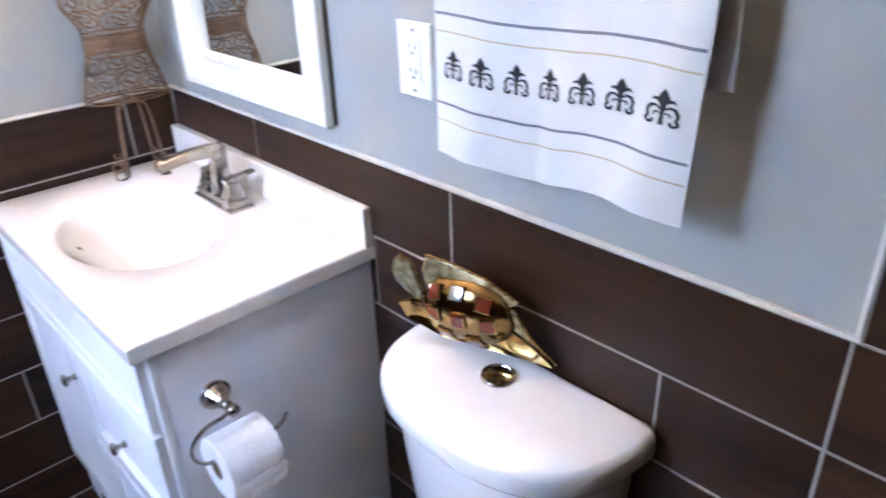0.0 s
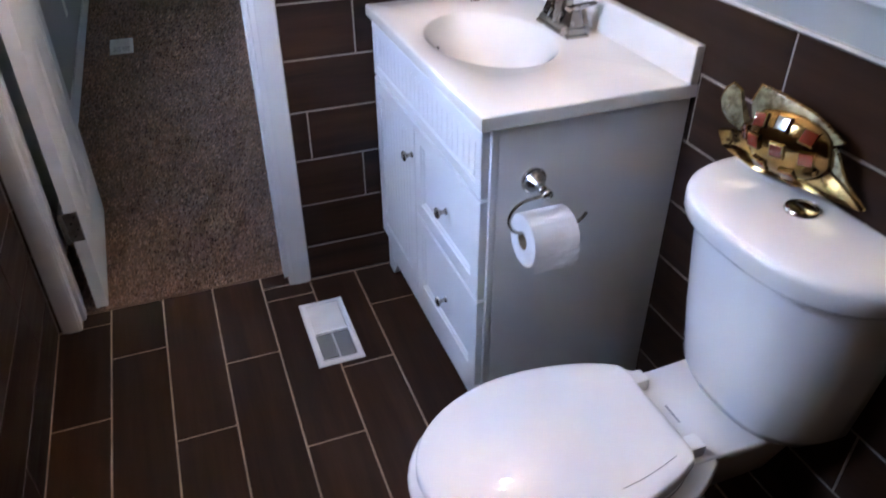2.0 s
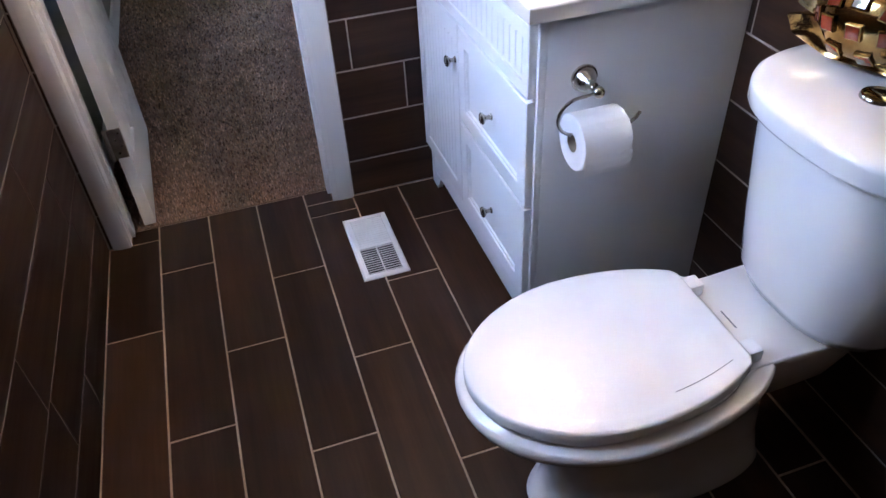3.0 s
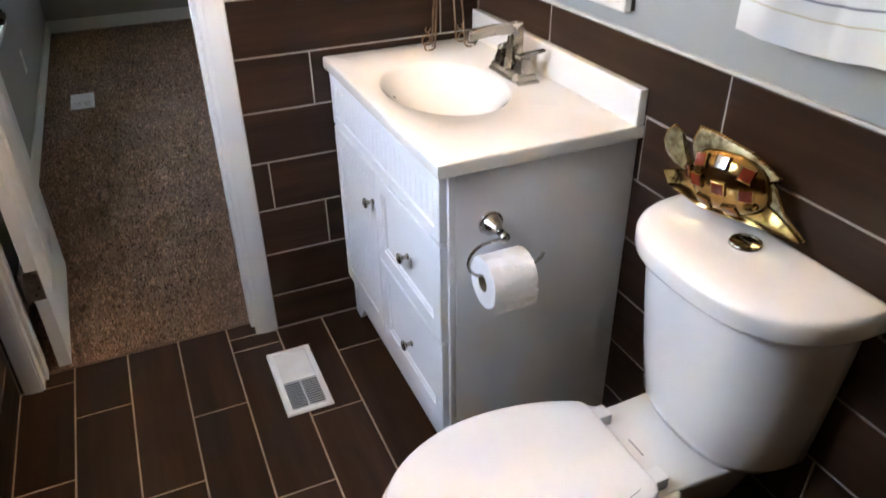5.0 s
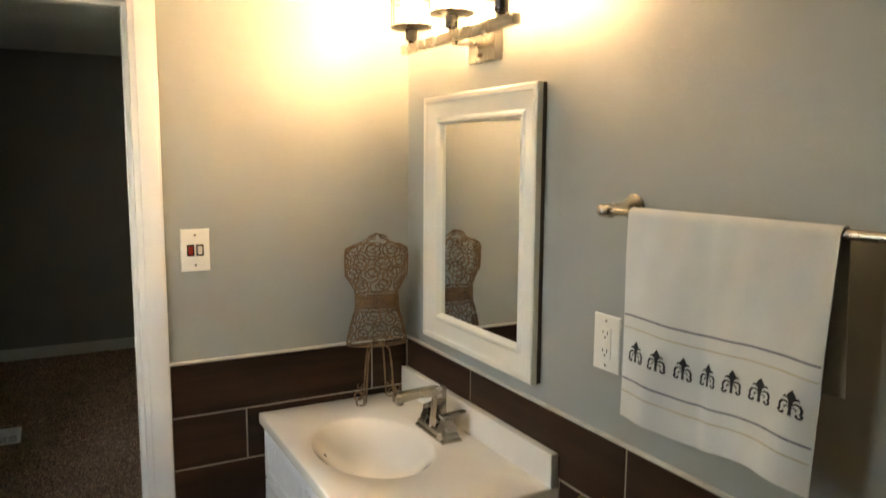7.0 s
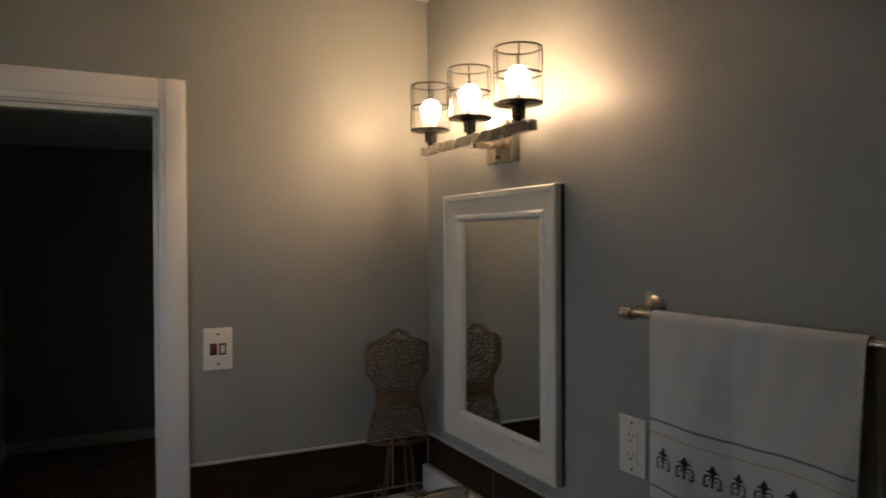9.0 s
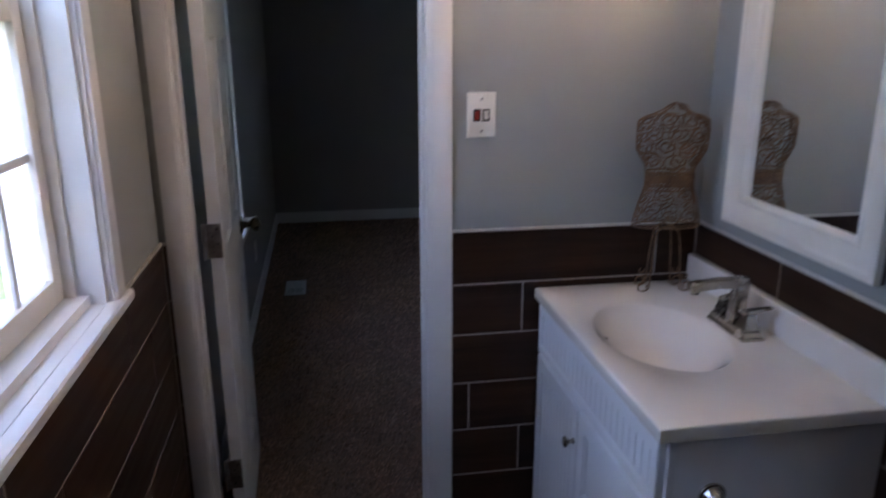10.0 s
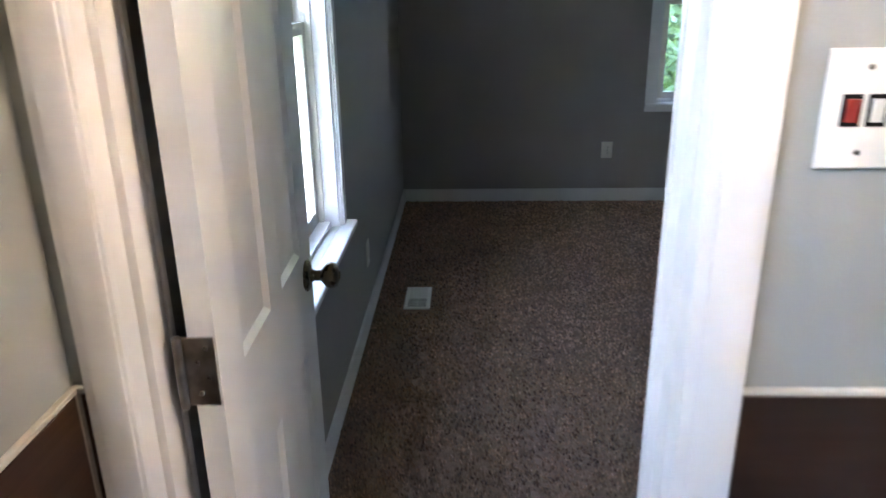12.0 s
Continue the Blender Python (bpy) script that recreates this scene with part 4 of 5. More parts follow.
# ---- towel bar and towel ----
BX, BZ = 0.797, 1.531
bar = thing("towel_bar", (XE, 0.60, BZ), "brushed nickel towel bar on the wall", "towel bar")
B0, B1 = 0.262, 0.880
part("rod", tube(bmesh.new(), [(BX, B0 - 0.002, BZ), (BX, B1 + 0.002, BZ)], 0.0075, 16), M_NICKEL, bar)
for y in (B0, B1):
    bm = lathe([(0, 0), (0.026, 0), (0.027, 0.004), (0.022, 0.008), (0.020, 0.014), (0.013, 0.026), (0.0095, 0.042), (0.010, 0.056), (0.0, 0.060)], 28, Matrix.Translation((XE - 0.0005, y, BZ + 0.004)) @ TO_FRONT)
    part("post", bm, M_NICKEL, bar)
    s = 1 if y > 0.5 else -1
    bm = lathe([(0.0085, -0.012), (0.0125, -0.010), (0.0135, -0.002), (0.0125, 0.004), (0.0105, 0.007), (0.0125, 0.011), (0.012, 0.018), (0.007, 0.023), (0, 0.0245)], 24, Matrix.Translation((BX, y, BZ)) @ Matrix.Rotation(radians(-90 * s), 4, "X"))
    part("finial", bm, M_NICKEL, bar)

W0, W1, FRONT, BACK = 0.409, 0.812, 0.392, 0.245
WRAP = math.pi * 0.0105


def towel_point(s, v):
    """s: metres along the cloth from the bar's crest, positive to the front; v: 0 to 1 from its north to its south edge."""
    fall = max(0.0, abs(s) - WRAP / 2)
    drop = min(1.0, fall / 0.36)
    y = W1 + (W0 - W1) * v
    wave = 0.010 * drop * math.sin(v * 8.6 + 0.5) + 0.0035 * drop * math.sin(v * 17 + 2.1 + 3 * drop) + 0.0008 * math.sin(v * 37 + s * 20)
    y += 0.012 * drop * math.sin(v * 3.1 - 0.4) - (0.022 * (v - 0.2) if s > 0 else -0.03 * v) * -drop * 0.5
    if s >= 0:
        a = min(s, WRAP / 2) / 0.0105
        x, z = BX - 0.0105 * math.sin(a), BZ + 0.0105 * math.cos(a) - fall
        x -= 0.004 * drop + wave + 0.002 * drop * (1 - v)
        z += 0.010 * drop * math.sin(v * 9 + 1) * 0.6 - 0.004 * drop * (1 - 2 * v)
    else:
        a = min(-s, WRAP / 2) / 0.0105
        x, z = BX + 0.0105 * math.sin(a), BZ + 0.0105 * math.cos(a) - fall
        x += 0.012 * drop - wave * 0.4
    crease = math.exp(-((v - 0.47) / 0.035) ** 2) * (0.4 + 0.6 * drop)
    x += 0.0035 * crease if s >= 0 else 0.0
    return Vector((x, y, z))


towel = thing("hand_towel", (BX, (W0 + W1) / 2, BZ), "white cotton hand towel with embroidered black motifs and stripes", "towel")
bm = bmesh.new()
NS, NV = 96, 72
grid = [[bm.verts.new(towel_point(-BACK + (FRONT + BACK) * i / NS, j / NV)) for j in range(NV + 1)] for i in range(NS + 1)]
for i in range(NS):
    for j in range(NV):
        bm.faces.new((grid[i][j], grid[i][j + 1], grid[i + 1][j + 1], grid[i + 1][j]))
cloth = part("cloth", bm, M_TOWEL, towel, angle=80)
sol = cloth.modifiers.new("thickness", "SOLIDIFY")
sol.thickness, sol.offset = 0.0022, 0.0


def on_towel(s, v):
    p = towel_point(s, v)
    n = (towel_point(s + 0.002, v) - p).cross(towel_point(s, v + 0.01) - p).normalized()
    if n.x > 0:
        n.negate()
    return p + n * 0.0021


def ribbon(s0, width, mtl, n=80):
    bm = bmesh.new()
    rows = [[bm.verts.new(on_towel(s0 + d, 0.006 + 0.988 * j / n)) for j in range(n + 1)] for d in (0, width)]
    for j in range(n):
        bm.faces.new((rows[0][j], rows[0][j + 1], rows[1][j + 1], rows[1][j]))
    return part("stripe", bm, mtl, towel)


for s0, w, mt in ((0.199, 0.0036, M_STRIPE), (0.2225, 0.0022, M_GOLDSTRIPE), (0.3175, 0.0034, M_STRIPE), (0.342, 0.0022, M_GOLDSTRIPE)):
    ribbon(s0, w, mt)


def motif(v0, s0, size):
    """An embroidered lily: spear, two side leaves, two scrolls, in one flat mesh on the cloth."""
    bm = bmesh.new()
    put = lambda a, b: bm.verts.new(on_towel(s0 - b * size * 0.82, v0 - a * size * 1.12 / (W1 - W0)))

    def leaf(path, widths):
        prev = None
        for i, (a, b) in enumerate(path):
            a1, b1 = path[min(i + 1, len(path) - 1)]
            a0, b0 = path[max(i - 1, 0)]
            d = math.hypot(a1 - a0, b1 - b0) or 1
            nx, ny = -(b1 - b0) / d * widths[i], (a1 - a0) / d * widths[i]
            cur = (put(a + nx, b + ny), put(a - nx, b - ny))
            if prev:
                bm.faces.new((prev[0], prev[1], cur[1], cur[0]))
            prev = cur
    leaf([(0, 0.36), (0, 0.50), (0, 0.66), (0, 0.80), (0, 1.02)], [0.05, 0.14, 0.20, 0.14, 0.01])
    leaf([(0, 0.44), (0, 0.2), (0, 0.0), (0, -0.2), (0, -0.40)], [0.12, 0.08, 0.06, 0.07, 0.09])
    for s in (-1, 1):
        leaf([(s * x, y) for x, y in ((0.06, 0.42), (0.17, 0.56), (0.29, 0.60), (0.38, 0.50))], [0.04, 0.065, 0.065, 0.02])
        leaf([(s * x, y) for x, y in ((0.07, 0.20), (0.22, 0.33), (0.38, 0.29), (0.46, 0.13), (0.47, -0.04), (0.42, -0.12))], [0.03, 0.055, 0.065, 0.06, 0.05, 0.04])
        leaf([(s * x, y) for x, y in ((0.06, 0.02), (0.16, 0.10), (0.25, 0.04), (0.24, -0.08))], [0.02, 0.04, 0.045, 0.02])
        curl = [(s * (0.35 + 0.17 * (1 - k / 19) * math.cos(1.35 - 5.4 * k / 14)), -0.28 + 0.17 * (1 - k / 19) * math.sin(1.35 - 5.4 * k / 14)) for k in range(15)]
        leaf(curl, [0.04] + [0.058] * 11 + [0.065, 0.07, 0.04])
    return part("motif", bm, M_THREAD, towel, "black embroidered lily motif", smooth=False)


for k in range(7):
    motif(0.105 + 0.134 * k, 0.2725, 0.0325)

# ---- switch and outlets ----
def wall_plate(name, m, label, category, w=0.078, h=0.118):
    """A cover plate; local x across, y out of the wall, z up."""
    ob = thing(name, m.translation, label, category)
    bm = bmesh.new()
    ring = lambda g, y: [(-w / 2 + g, y, -h / 2 + g), (w / 2 - g, y, -h / 2 + g), (w / 2 - g, y, h / 2 - g), (-w / 2 + g, y, h / 2 - g)]
    loft([ring(0, 0), ring(0, 0.003), ring(0.002, 0.0055), ring(0.004, 0.006)], bm)
    part("cover_plate", bm, M_PLATE, ob, m=m, angle=20)
    return ob


def plate_screws(ob, m, zs):
    for z in zs:
        part("screw", lathe([(0.003, 0), (0.0028, 0.001), (0, 0.0013)], 12, Matrix.Translation((0, 0.0058, z)) @ Matrix.Rotation(radians(-90), 4, "X")), M_NICKEL, ob, m=m)


SW = Matrix.Translation((0.208, YN, 1.3700)) @ Matrix.Rotation(radians(180), 4, "Z")
sw = wall_plate("light_switch", SW, "ivory wall plate with a red and an ivory rocker switch", "light switch")
plate_screws(sw, SW, (-0.042, 0.042))
for x, mt, lab in ((0.0125, M_RED, "red lit rocker"), (-0.0125, M_PLATE, "ivory rocker")):
    part("switch_surround", boxed(x - 0.0098, x + 0.0098, 0.0055, 0.0068, -0.016, 0.016, bev=0.0005), M_BLACK, sw, m=SW)
    bm = bmesh.new()
    loft([[(x - 0.0060, 0.006, z), (x + 0.0060, 0.006, z), (x + 0.0060, y, z), (x - 0.0060, y, z)] for z, y in ((-0.0115, 0.0075), (0.0, 0.009), (0.0115, 0.0120))], bm)
    part("rocker", bm, mt, sw, lab, m=SW, smooth=False)


def outlet(name, m, label, square=False):
    ob = wall_plate(name, m, label, "electrical outlet")
    if square:
        part("receptacle", boxed(-0.0165, 0.0165, 0.0055, 0.0085, -0.0335, 0.0335, bev=0.001), M_PLATE, ob, m=m)
        part("test_button", boxed(-0.008, 0.008, 0.0083, 0.0100, 0.001, 0.006, bev=0.0006), M_PLATE, ob, m=m)
        part("reset_button", boxed(-0.008, 0.008, 0.0083, 0.0100, -0.007, -0.002, bev=0.0006), M_PLATE, ob, m=m)
    for z in (-0.019, 0.019):
        if not square:
            part("receptacle", lathe([(0.0165, 0.0), (0.0165, 0.002), (0.015, 0.0028), (0, 0.0028)], 24, Matrix.Translation((0, 0.0055, z)) @ Matrix.Rotation(radians(-90), 4, "X")), M_PLATE, ob, m=m)
        # slots are raised black boxes, their inner shade put in as colour
        bm = boxed(-0.0075, -0.0055, 0.007, 0.0088, z - 0.001, z + 0.008)
        box(bm, 0.0055, 0.0075, 0.007, 0.0088, z, z + 0.0075)
        box(bm, -0.0022, 0.0022, 0.007, 0.0088, z - 0.0085, z - 0.0045)
        part("slot", bm, M_BLACK, ob, m=m, smooth=False)
    plate_screws(ob, m, (-0.047, 0.047) if square else (0.0,))
    return ob


outlet("wall_outlet", Matrix.Translation((XE, 0.944, 1.2505)) @ Matrix.Rotation(radians(90), 4, "Z"), "ivory wall outlet with safety buttons beside the towel", True)
outlet("wall_outlet", Matrix.Translation((0.834, YF, 0.383)) @ Matrix.Rotation(radians(180), 4, "Z"), "white duplex outlet low on the dark wall")
outlet("wall_outlet", Matrix.Translation((XW, 4.33, 0.335)) @ Matrix.Rotation(radians(-90), 4, "Z"), "white duplex outlet low on the dark wall")


# ---- floor registers ----
def register(name, x0, x1, y0, y1, z, label):
    ob = thing(name, ((x0 + x1) / 2, (y0 + y1) / 2, z), label, "floor vent")
    b, t = 0.019, 0.0055
    bm = bmesh.new()
    loops = [[bm.verts.new((a, c, z + h)) for a, c in ((x0 + d, y0 + d), (x1 - d, y0 + d), (x1 - d, y1 - d), (x0 + d, y1 - d))] for d, h in ((0, 0), (0.0015, t * 0.6), (0.007, t), (b - 0.001, t), (b, t - 0.001), (b, -0.002))]
    for a, c in zip(loops, loops[1:]):
        for k in range(4):
            bm.faces.new((a[k], a[(k + 1) % 4], c[(k + 1) % 4], c[k]))
    part("frame", bm, M_REG, ob, angle=20)
    # solid black box gives the darkness inside the duct
    part("duct_opening", boxed(x0 + b, x1 - b, y0 + b, y1 - b, z - 0.002, z + 0.0006), M_BLACK, ob, smooth=False)
    ym = (y0 + y1) / 2 - 0.004
    part("divider", boxed(x0 + b, x1 - b, ym - 0.006, ym + 0.006, z + 0.0006, z + t - 0.0003, bev=0.0008), M_REG, ob)
    part("damper_plate", boxed(x0 + b, x1 - b, ym + 0.006, y1 - b, z + 0.0008, z + t - 0.0024), M_REG, ob, smooth=False)
    n = 12
    for k in range(n):
        y = y0 + b + (ym - 0.006 - y0 - b) * (k + 0.5) / n
        bm = boxed(x0 + b, x1 - b, y - 0.0016, y + 0.0008, z + 0.0022, z + 0.0040)
        part("louver", bm, M_REG, ob, smooth=False, m=Matrix.Translation((0, 0, 0)))
        y = ym + 0.006 + (y1 - b - ym - 0.006) * (k + 0.5) / n
        part("louver", boxed(x0 + b + 0.002, x1 - b - 0.002, y - 0.0030, y + 0.0030, z + t - 0.0028, z + t - 0.0008, bev=0.0006), M_REG, ob, smooth=False)
    part("mullion", boxed((x0 + x1) / 2 - 0.0022, (x0 + x1) / 2 + 0.0022, y0 + b, ym - 0.006, z + 0.0010, z + t - 0.001), M_REG, ob, smooth=False)
    return ob


register("floor_register", 0.062, 0.199, 1.470, 1.768, 0.0, "white enamelled floor register on brown tile")
register("floor_register", -0.492, -0.362, 4.395, 4.670, 0.016, "white enamelled floor register set in carpet")

# ---- gilt fish ornament ----
fish = thing("fish_ornament", (0.79, 0.76, 0.8145), "gilt metal fish ornament set with amber glass squares", "ornament")
FM = Matrix.Translation((0.797, 0.771, 0.896)) @ Matrix.Rotation(radians(-76), 4, "Z") @ Matrix.Rotation(radians(14), 4, "X") @ Matrix.Rotation(radians(-5), 4, "Y") @ Matrix.Scale(1.12, 4)


def fish_body(u, a):
    """u from -1 (tail) to 1 (nose); a: the angle round the axis."""
    h = 0.052 * (1 - abs(u) ** 2.4) ** 0.55 + 0.004
    if u < -0.5:
        h *= 1 - 0.62 * ((-0.5 - u) / 0.5) ** 1.3
    return Vector((0.078 * u, 0.034 * (h / 0.056) * math.cos(a), h * math.sin(a)))


rings = [[fish_body(-0.98 + 1.96 * i / 22, 2 * math.pi * k / 32) for k in range(32)] for i in range(23)]
part("body", loft(rings), M_GOLD, fish, m=FM, angle=70)


bm_edge = bmesh.new()


def fin(pts_a, pts_b, thick, bend, name, ribs=9):
    """A ribbed fin between two edges, thickened."""
    bm = bmesh.new()
    n, k = 24, 6
    la = [Vector(p) for p in pts_a]
    lb = [Vector(p) for p in pts_b]

    def along(l, t):
        f = t * (len(l) - 1)
        i = min(int(f), len(l) - 2)
        return l[i].lerp(l[i + 1], f - i)
    layers = []
    for side in (-1, 1):
        rows = []
        for i in range(n + 1):
            a, b = along(la, i / n), along(lb, i / n)
            rows.append([bm.verts.new(a.lerp(b, j / k) + Vector((0, side * thick * (1 - 0.6 * j / k) + bend * (j / k) ** 2 + 0.0009 * math.sin(i * ribs * 2 * math.pi / n) * (j / k) * (1 - j / k) * 3, 0))) for j in range(k + 1)])
        for i in range(n):
            for j in range(k):
                bm.faces.new((rows[i][j], rows[i + 1][j], rows[i + 1][j + 1], rows[i][j + 1]))
        layers.append(rows)
    for i in range(n):
        for j in (0, k):
            bm.faces.new((layers[0][i][j], layers[0][i + 1][j], layers[1][i + 1][j], layers[1][i][j]))
    for i in (0, n):
        for j in range(k):
            bm.faces.new((layers[0][i][j], layers[0][i][j + 1], layers[1][i][j + 1], layers[1][i][j]))
    if name != "belly_fin":
        edge = [along(lb, i / 60) + Vector((0, bend, 0)) for i in range(61)]
        tube(bm_edge, [FM @ p for p in edge], 0.0019, 6)
        for p in edge[::3]:
            bmesh.ops.create_icosphere(bm_edge, subdivisions=1, radius=0.0031, matrix=FM @ Matrix.Translation(p))
    return part(name, bm, M_GOLD if name == "belly_fin" else M_SHELL, fish, m=FM, angle=60)


fin([(-0.060, 0, 0.028), (-0.030, 0, 0.042), (0.0, 0, 0.047), (0.040, 0, 0.038), (0.066, 0, 0.020)], [(-0.066, 0, 0.052), (-0.050, 0, 0.082), (-0.020, 0, 0.078), (0.040, 0, 0.058), (0.084, 0, 0.026)], 0.0035, 0.006, "dorsal_fin", 14)
fin([(-0.072, 0, 0.012), (-0.078, 0, 0.010), (-0.080, 0, 0.006), (-0.076, 0, 0.0)], [(-0.084, 0, 0.066), (-0.098, 0, 0.074), (-0.112, 0, 0.062), (-0.122, 0, 0.042), (-0.120, 0, 0.020), (-0.106, 0, 0.004)], 0.007, 0.004, "tail_fin", 4)
fin([(-0.078, 0, -0.004), (-0.056, 0, -0.030), (-0.020, 0, -0.046), (0.030, 0, -0.046), (0.070, 0, -0.022)], [(-0.116, 0, -0.006), (-0.108, 0, -0.034), (-0.050, 0, -0.058), (0.040, 0, -0.060), (0.128, 0, -0.064)], 0.007, -0.012, "belly_fin", 2)
fin([(0.064, 0, 0.022), (0.074, 0, 0.0), (0.072, 0, -0.02)], [(0.084, 0, 0.014), (0.098, 0, -0.028), (0.128, 0, -0.064)], 0.004, -0.006, "nose_fin", 2)
part("beaded_edging", bm_edge, M_GOLD, fish, "gilt beaded edging")
CHIPS = ((-0.80, 22, 0), (-0.42, 52, 0), (0.06, 55, 1), (0.58, 48, 0), (-0.46, 12, 0), (0.06, 8, 0), (0.62, 6, 0), (-0.36, -34, 0), (0.24, -38, 0))
for u, deg, clear in CHIPS:
    a = radians(180 - deg)
    p, q = fish_body(u, a), fish_body(u + 0.04, a)
    r = fish_body(u, a + 0.05)
    ex = (q - p).normalized()
    nn = ex.cross((r - p).normalized()).normalized()
    if nn.y * p.y < 0:
        nn.negate()
    ey = nn.cross(ex)
    m = FM @ Matrix(((ex.x, ey.x, nn.x, p.x), (ex.y, ey.y, nn.y, p.y), (ex.z, ey.z, nn.z, p.z), (0, 0, 0, 1)))
    chip = part("glass_chip", boxed(-0.0098, 0.0098, -0.0098, 0.0098, 0.000, 0.0045, bev=0.001), M_CLEAR_CHIP if clear else M_AMBER, fish, "clear glass square" if clear else "amber glass square", m=m)
    bm = bmesh.new()
    loops = [[bm.verts.new(m @ Vector((sx * d, sy * d, h))) for sx, sy in ((-1, -1), (1, -1), (1, 1), (-1, 1))] for d, h in ((0.0118, -0.002), (0.0118, 0.003), (0.0100, 0.0040), (0.0098, 0.0))]
    for la, lb in zip(loops, loops[1:]):
        for k in range(4):
            bm.faces.new((la[k], la[(k + 1) % 4], lb[(k + 1) % 4], lb[k]))
    ob = part("bezel", bm, M_GOLD, None)
    ob.parent = chip
part("eye", lathe([(0, 0.004), (0.003, 0.0034), (0.0045, 0.001), (0.0045, -0.002)], 14, FM @ Matrix.Translation((0.060, -0.022, -0.018)) @ Matrix.Rotation(radians(90), 4, "X")), M_GOLD, fish)

# ---- wire dress form, one mesh ----
random.seed(4)
DC = Matrix.Translation((0.722, 1.822, TZ)) @ Matrix.Rotation(radians(-7), 4, "Z") @ Matrix.Scale(1.016, 4)
HALF = ((0.182, 0.092), (0.190, 0.094), (0.240, 0.082), (0.285, 0.068), (0.300, 0.066), (0.335, 0.066), (0.350, 0.069), (0.374, 0.083), (0.392, 0.095), (0.420, 0.0965), (0.455, 0.097), (0.470, 0.095), (0.478, 0.080), (0.495, 0.050), (0.505, 0.036), (0.512, 0.030))


def half_width(z):
    for (z0, w0), (z1, w1) in zip(HALF, HALF[1:]):
        if z <= z1:
            return w0 + (w1 - w0) * (z - z0) / (z1 - z0)
    return HALF[-1][1]


def form_point(a, z):
    w = half_width(z)
    d = 0.44 * min(w, 0.085) + 0.008
    return DC @ Vector((w * math.sin(a), -d * math.cos(a) * (1.0 if z < 0.46 else max(0.2, 1 - (z - 0.46) / 0.08)), z))


bm = bmesh.new()
WIRE = 0.0019
for z, r in ((0.184, 0.0026), (0.191, 0.0018), (0.285, 0.002), (0.334, 0.002), (0.296, 0.0013), (0.322, 0.0013)):
    tube(bm, [form_point(2 * math.pi * k / 40, z) for k in range(41)], r, 6, ends=False)
for a in (math.pi / 2, -math.pi / 2, math.pi / 2 + 0.28, -math.pi / 2 - 0.28):
    tube(bm, [form_point(a, 0.184 + 0.296 * k / 30) for k in range(31)], 0.002, 6)
for sgn in (0, math.pi):
    tube(bm, [form_point(sgn + math.asin(max(-1, min(1, t))), 0.470 + 0.045 * (1 - abs(t) ** 1.6)) for t in [k / 24 * 2 - 1 for k in range(25)]], 0.0021, 6)
tube(bm, [DC @ Vector((0.032 * math.cos(2 * math.pi * k / 24), -0.010, 0.497 + 0.017 * math.sin(2 * math.pi * k / 24))) for k in range(25)], 0.0018, 6, ends=False)
for s in (-1, 1):
    tube(bm, [DC @ Vector((s * (0.013 + 0.010 * (1 - k / 20) * math.cos(2.6 * math.pi * k / 20)), -0.010, 0.503 + 0.009 * (1 - k / 20) * math.sin(2.6 * math.pi * k / 20))) for k in range(20)], 0.0014, 6)


def scroll(a0, z0, size, turn, hand):
    """A spiral that starts as a sweep and curls in, laid on the form."""
    pts = []
    for k in range(22):
        t = k / 21
        ang = turn + hand * (0.2 + 3.6 * math.pi * t ** 0.85)
        rad = size * (1.05 - 0.85 * t)
        da, dz = rad * math.cos(ang), rad * math.sin(ang)
        z = min(max(z0 + dz, 0.186), 0.484)
        pts.append(form_point(a0 + da / max(half_width(z) * 0.8, 0.03), z))
    tube(bm, pts, WIRE, 5)


for zone0, zone1, rows in ((0.200, 0.282, 2), (0.345, 0.482, 4)):
    for i in range(rows):
        z = zone0 + (zone1 - zone0) * (i + 0.5) / rows
        cnt = 9 if half_width(z) > 0.08 else 7
        for k in range(cnt):
            a = 2 * math.pi * (k + 0.5 * (i % 2)) / cnt + random.uniform(-0.1, 0.1)
            scroll(a, z + random.uniform(-0.005, 0.005), random.uniform(0.021, 0.027), random.uniform(0, 6.28), random.choice((-1, 1)))
for k in range(34):
    a = 2 * math.pi * k / 34
    for z in (0.303, 0.317):
        scroll(a + (0.09 if z > 0.31 else 0), z, 0.0075, random.uniform(0, 6.28), random.choice((-1, 1)))
for k in range(36):
    a = 2 * math.pi * k / 36
    tube(bm, [form_point(a + (0.17 if j % 2 else 0), 0.286 + 0.048 * j / 6) for j in range(7)], 0.0017, 5)
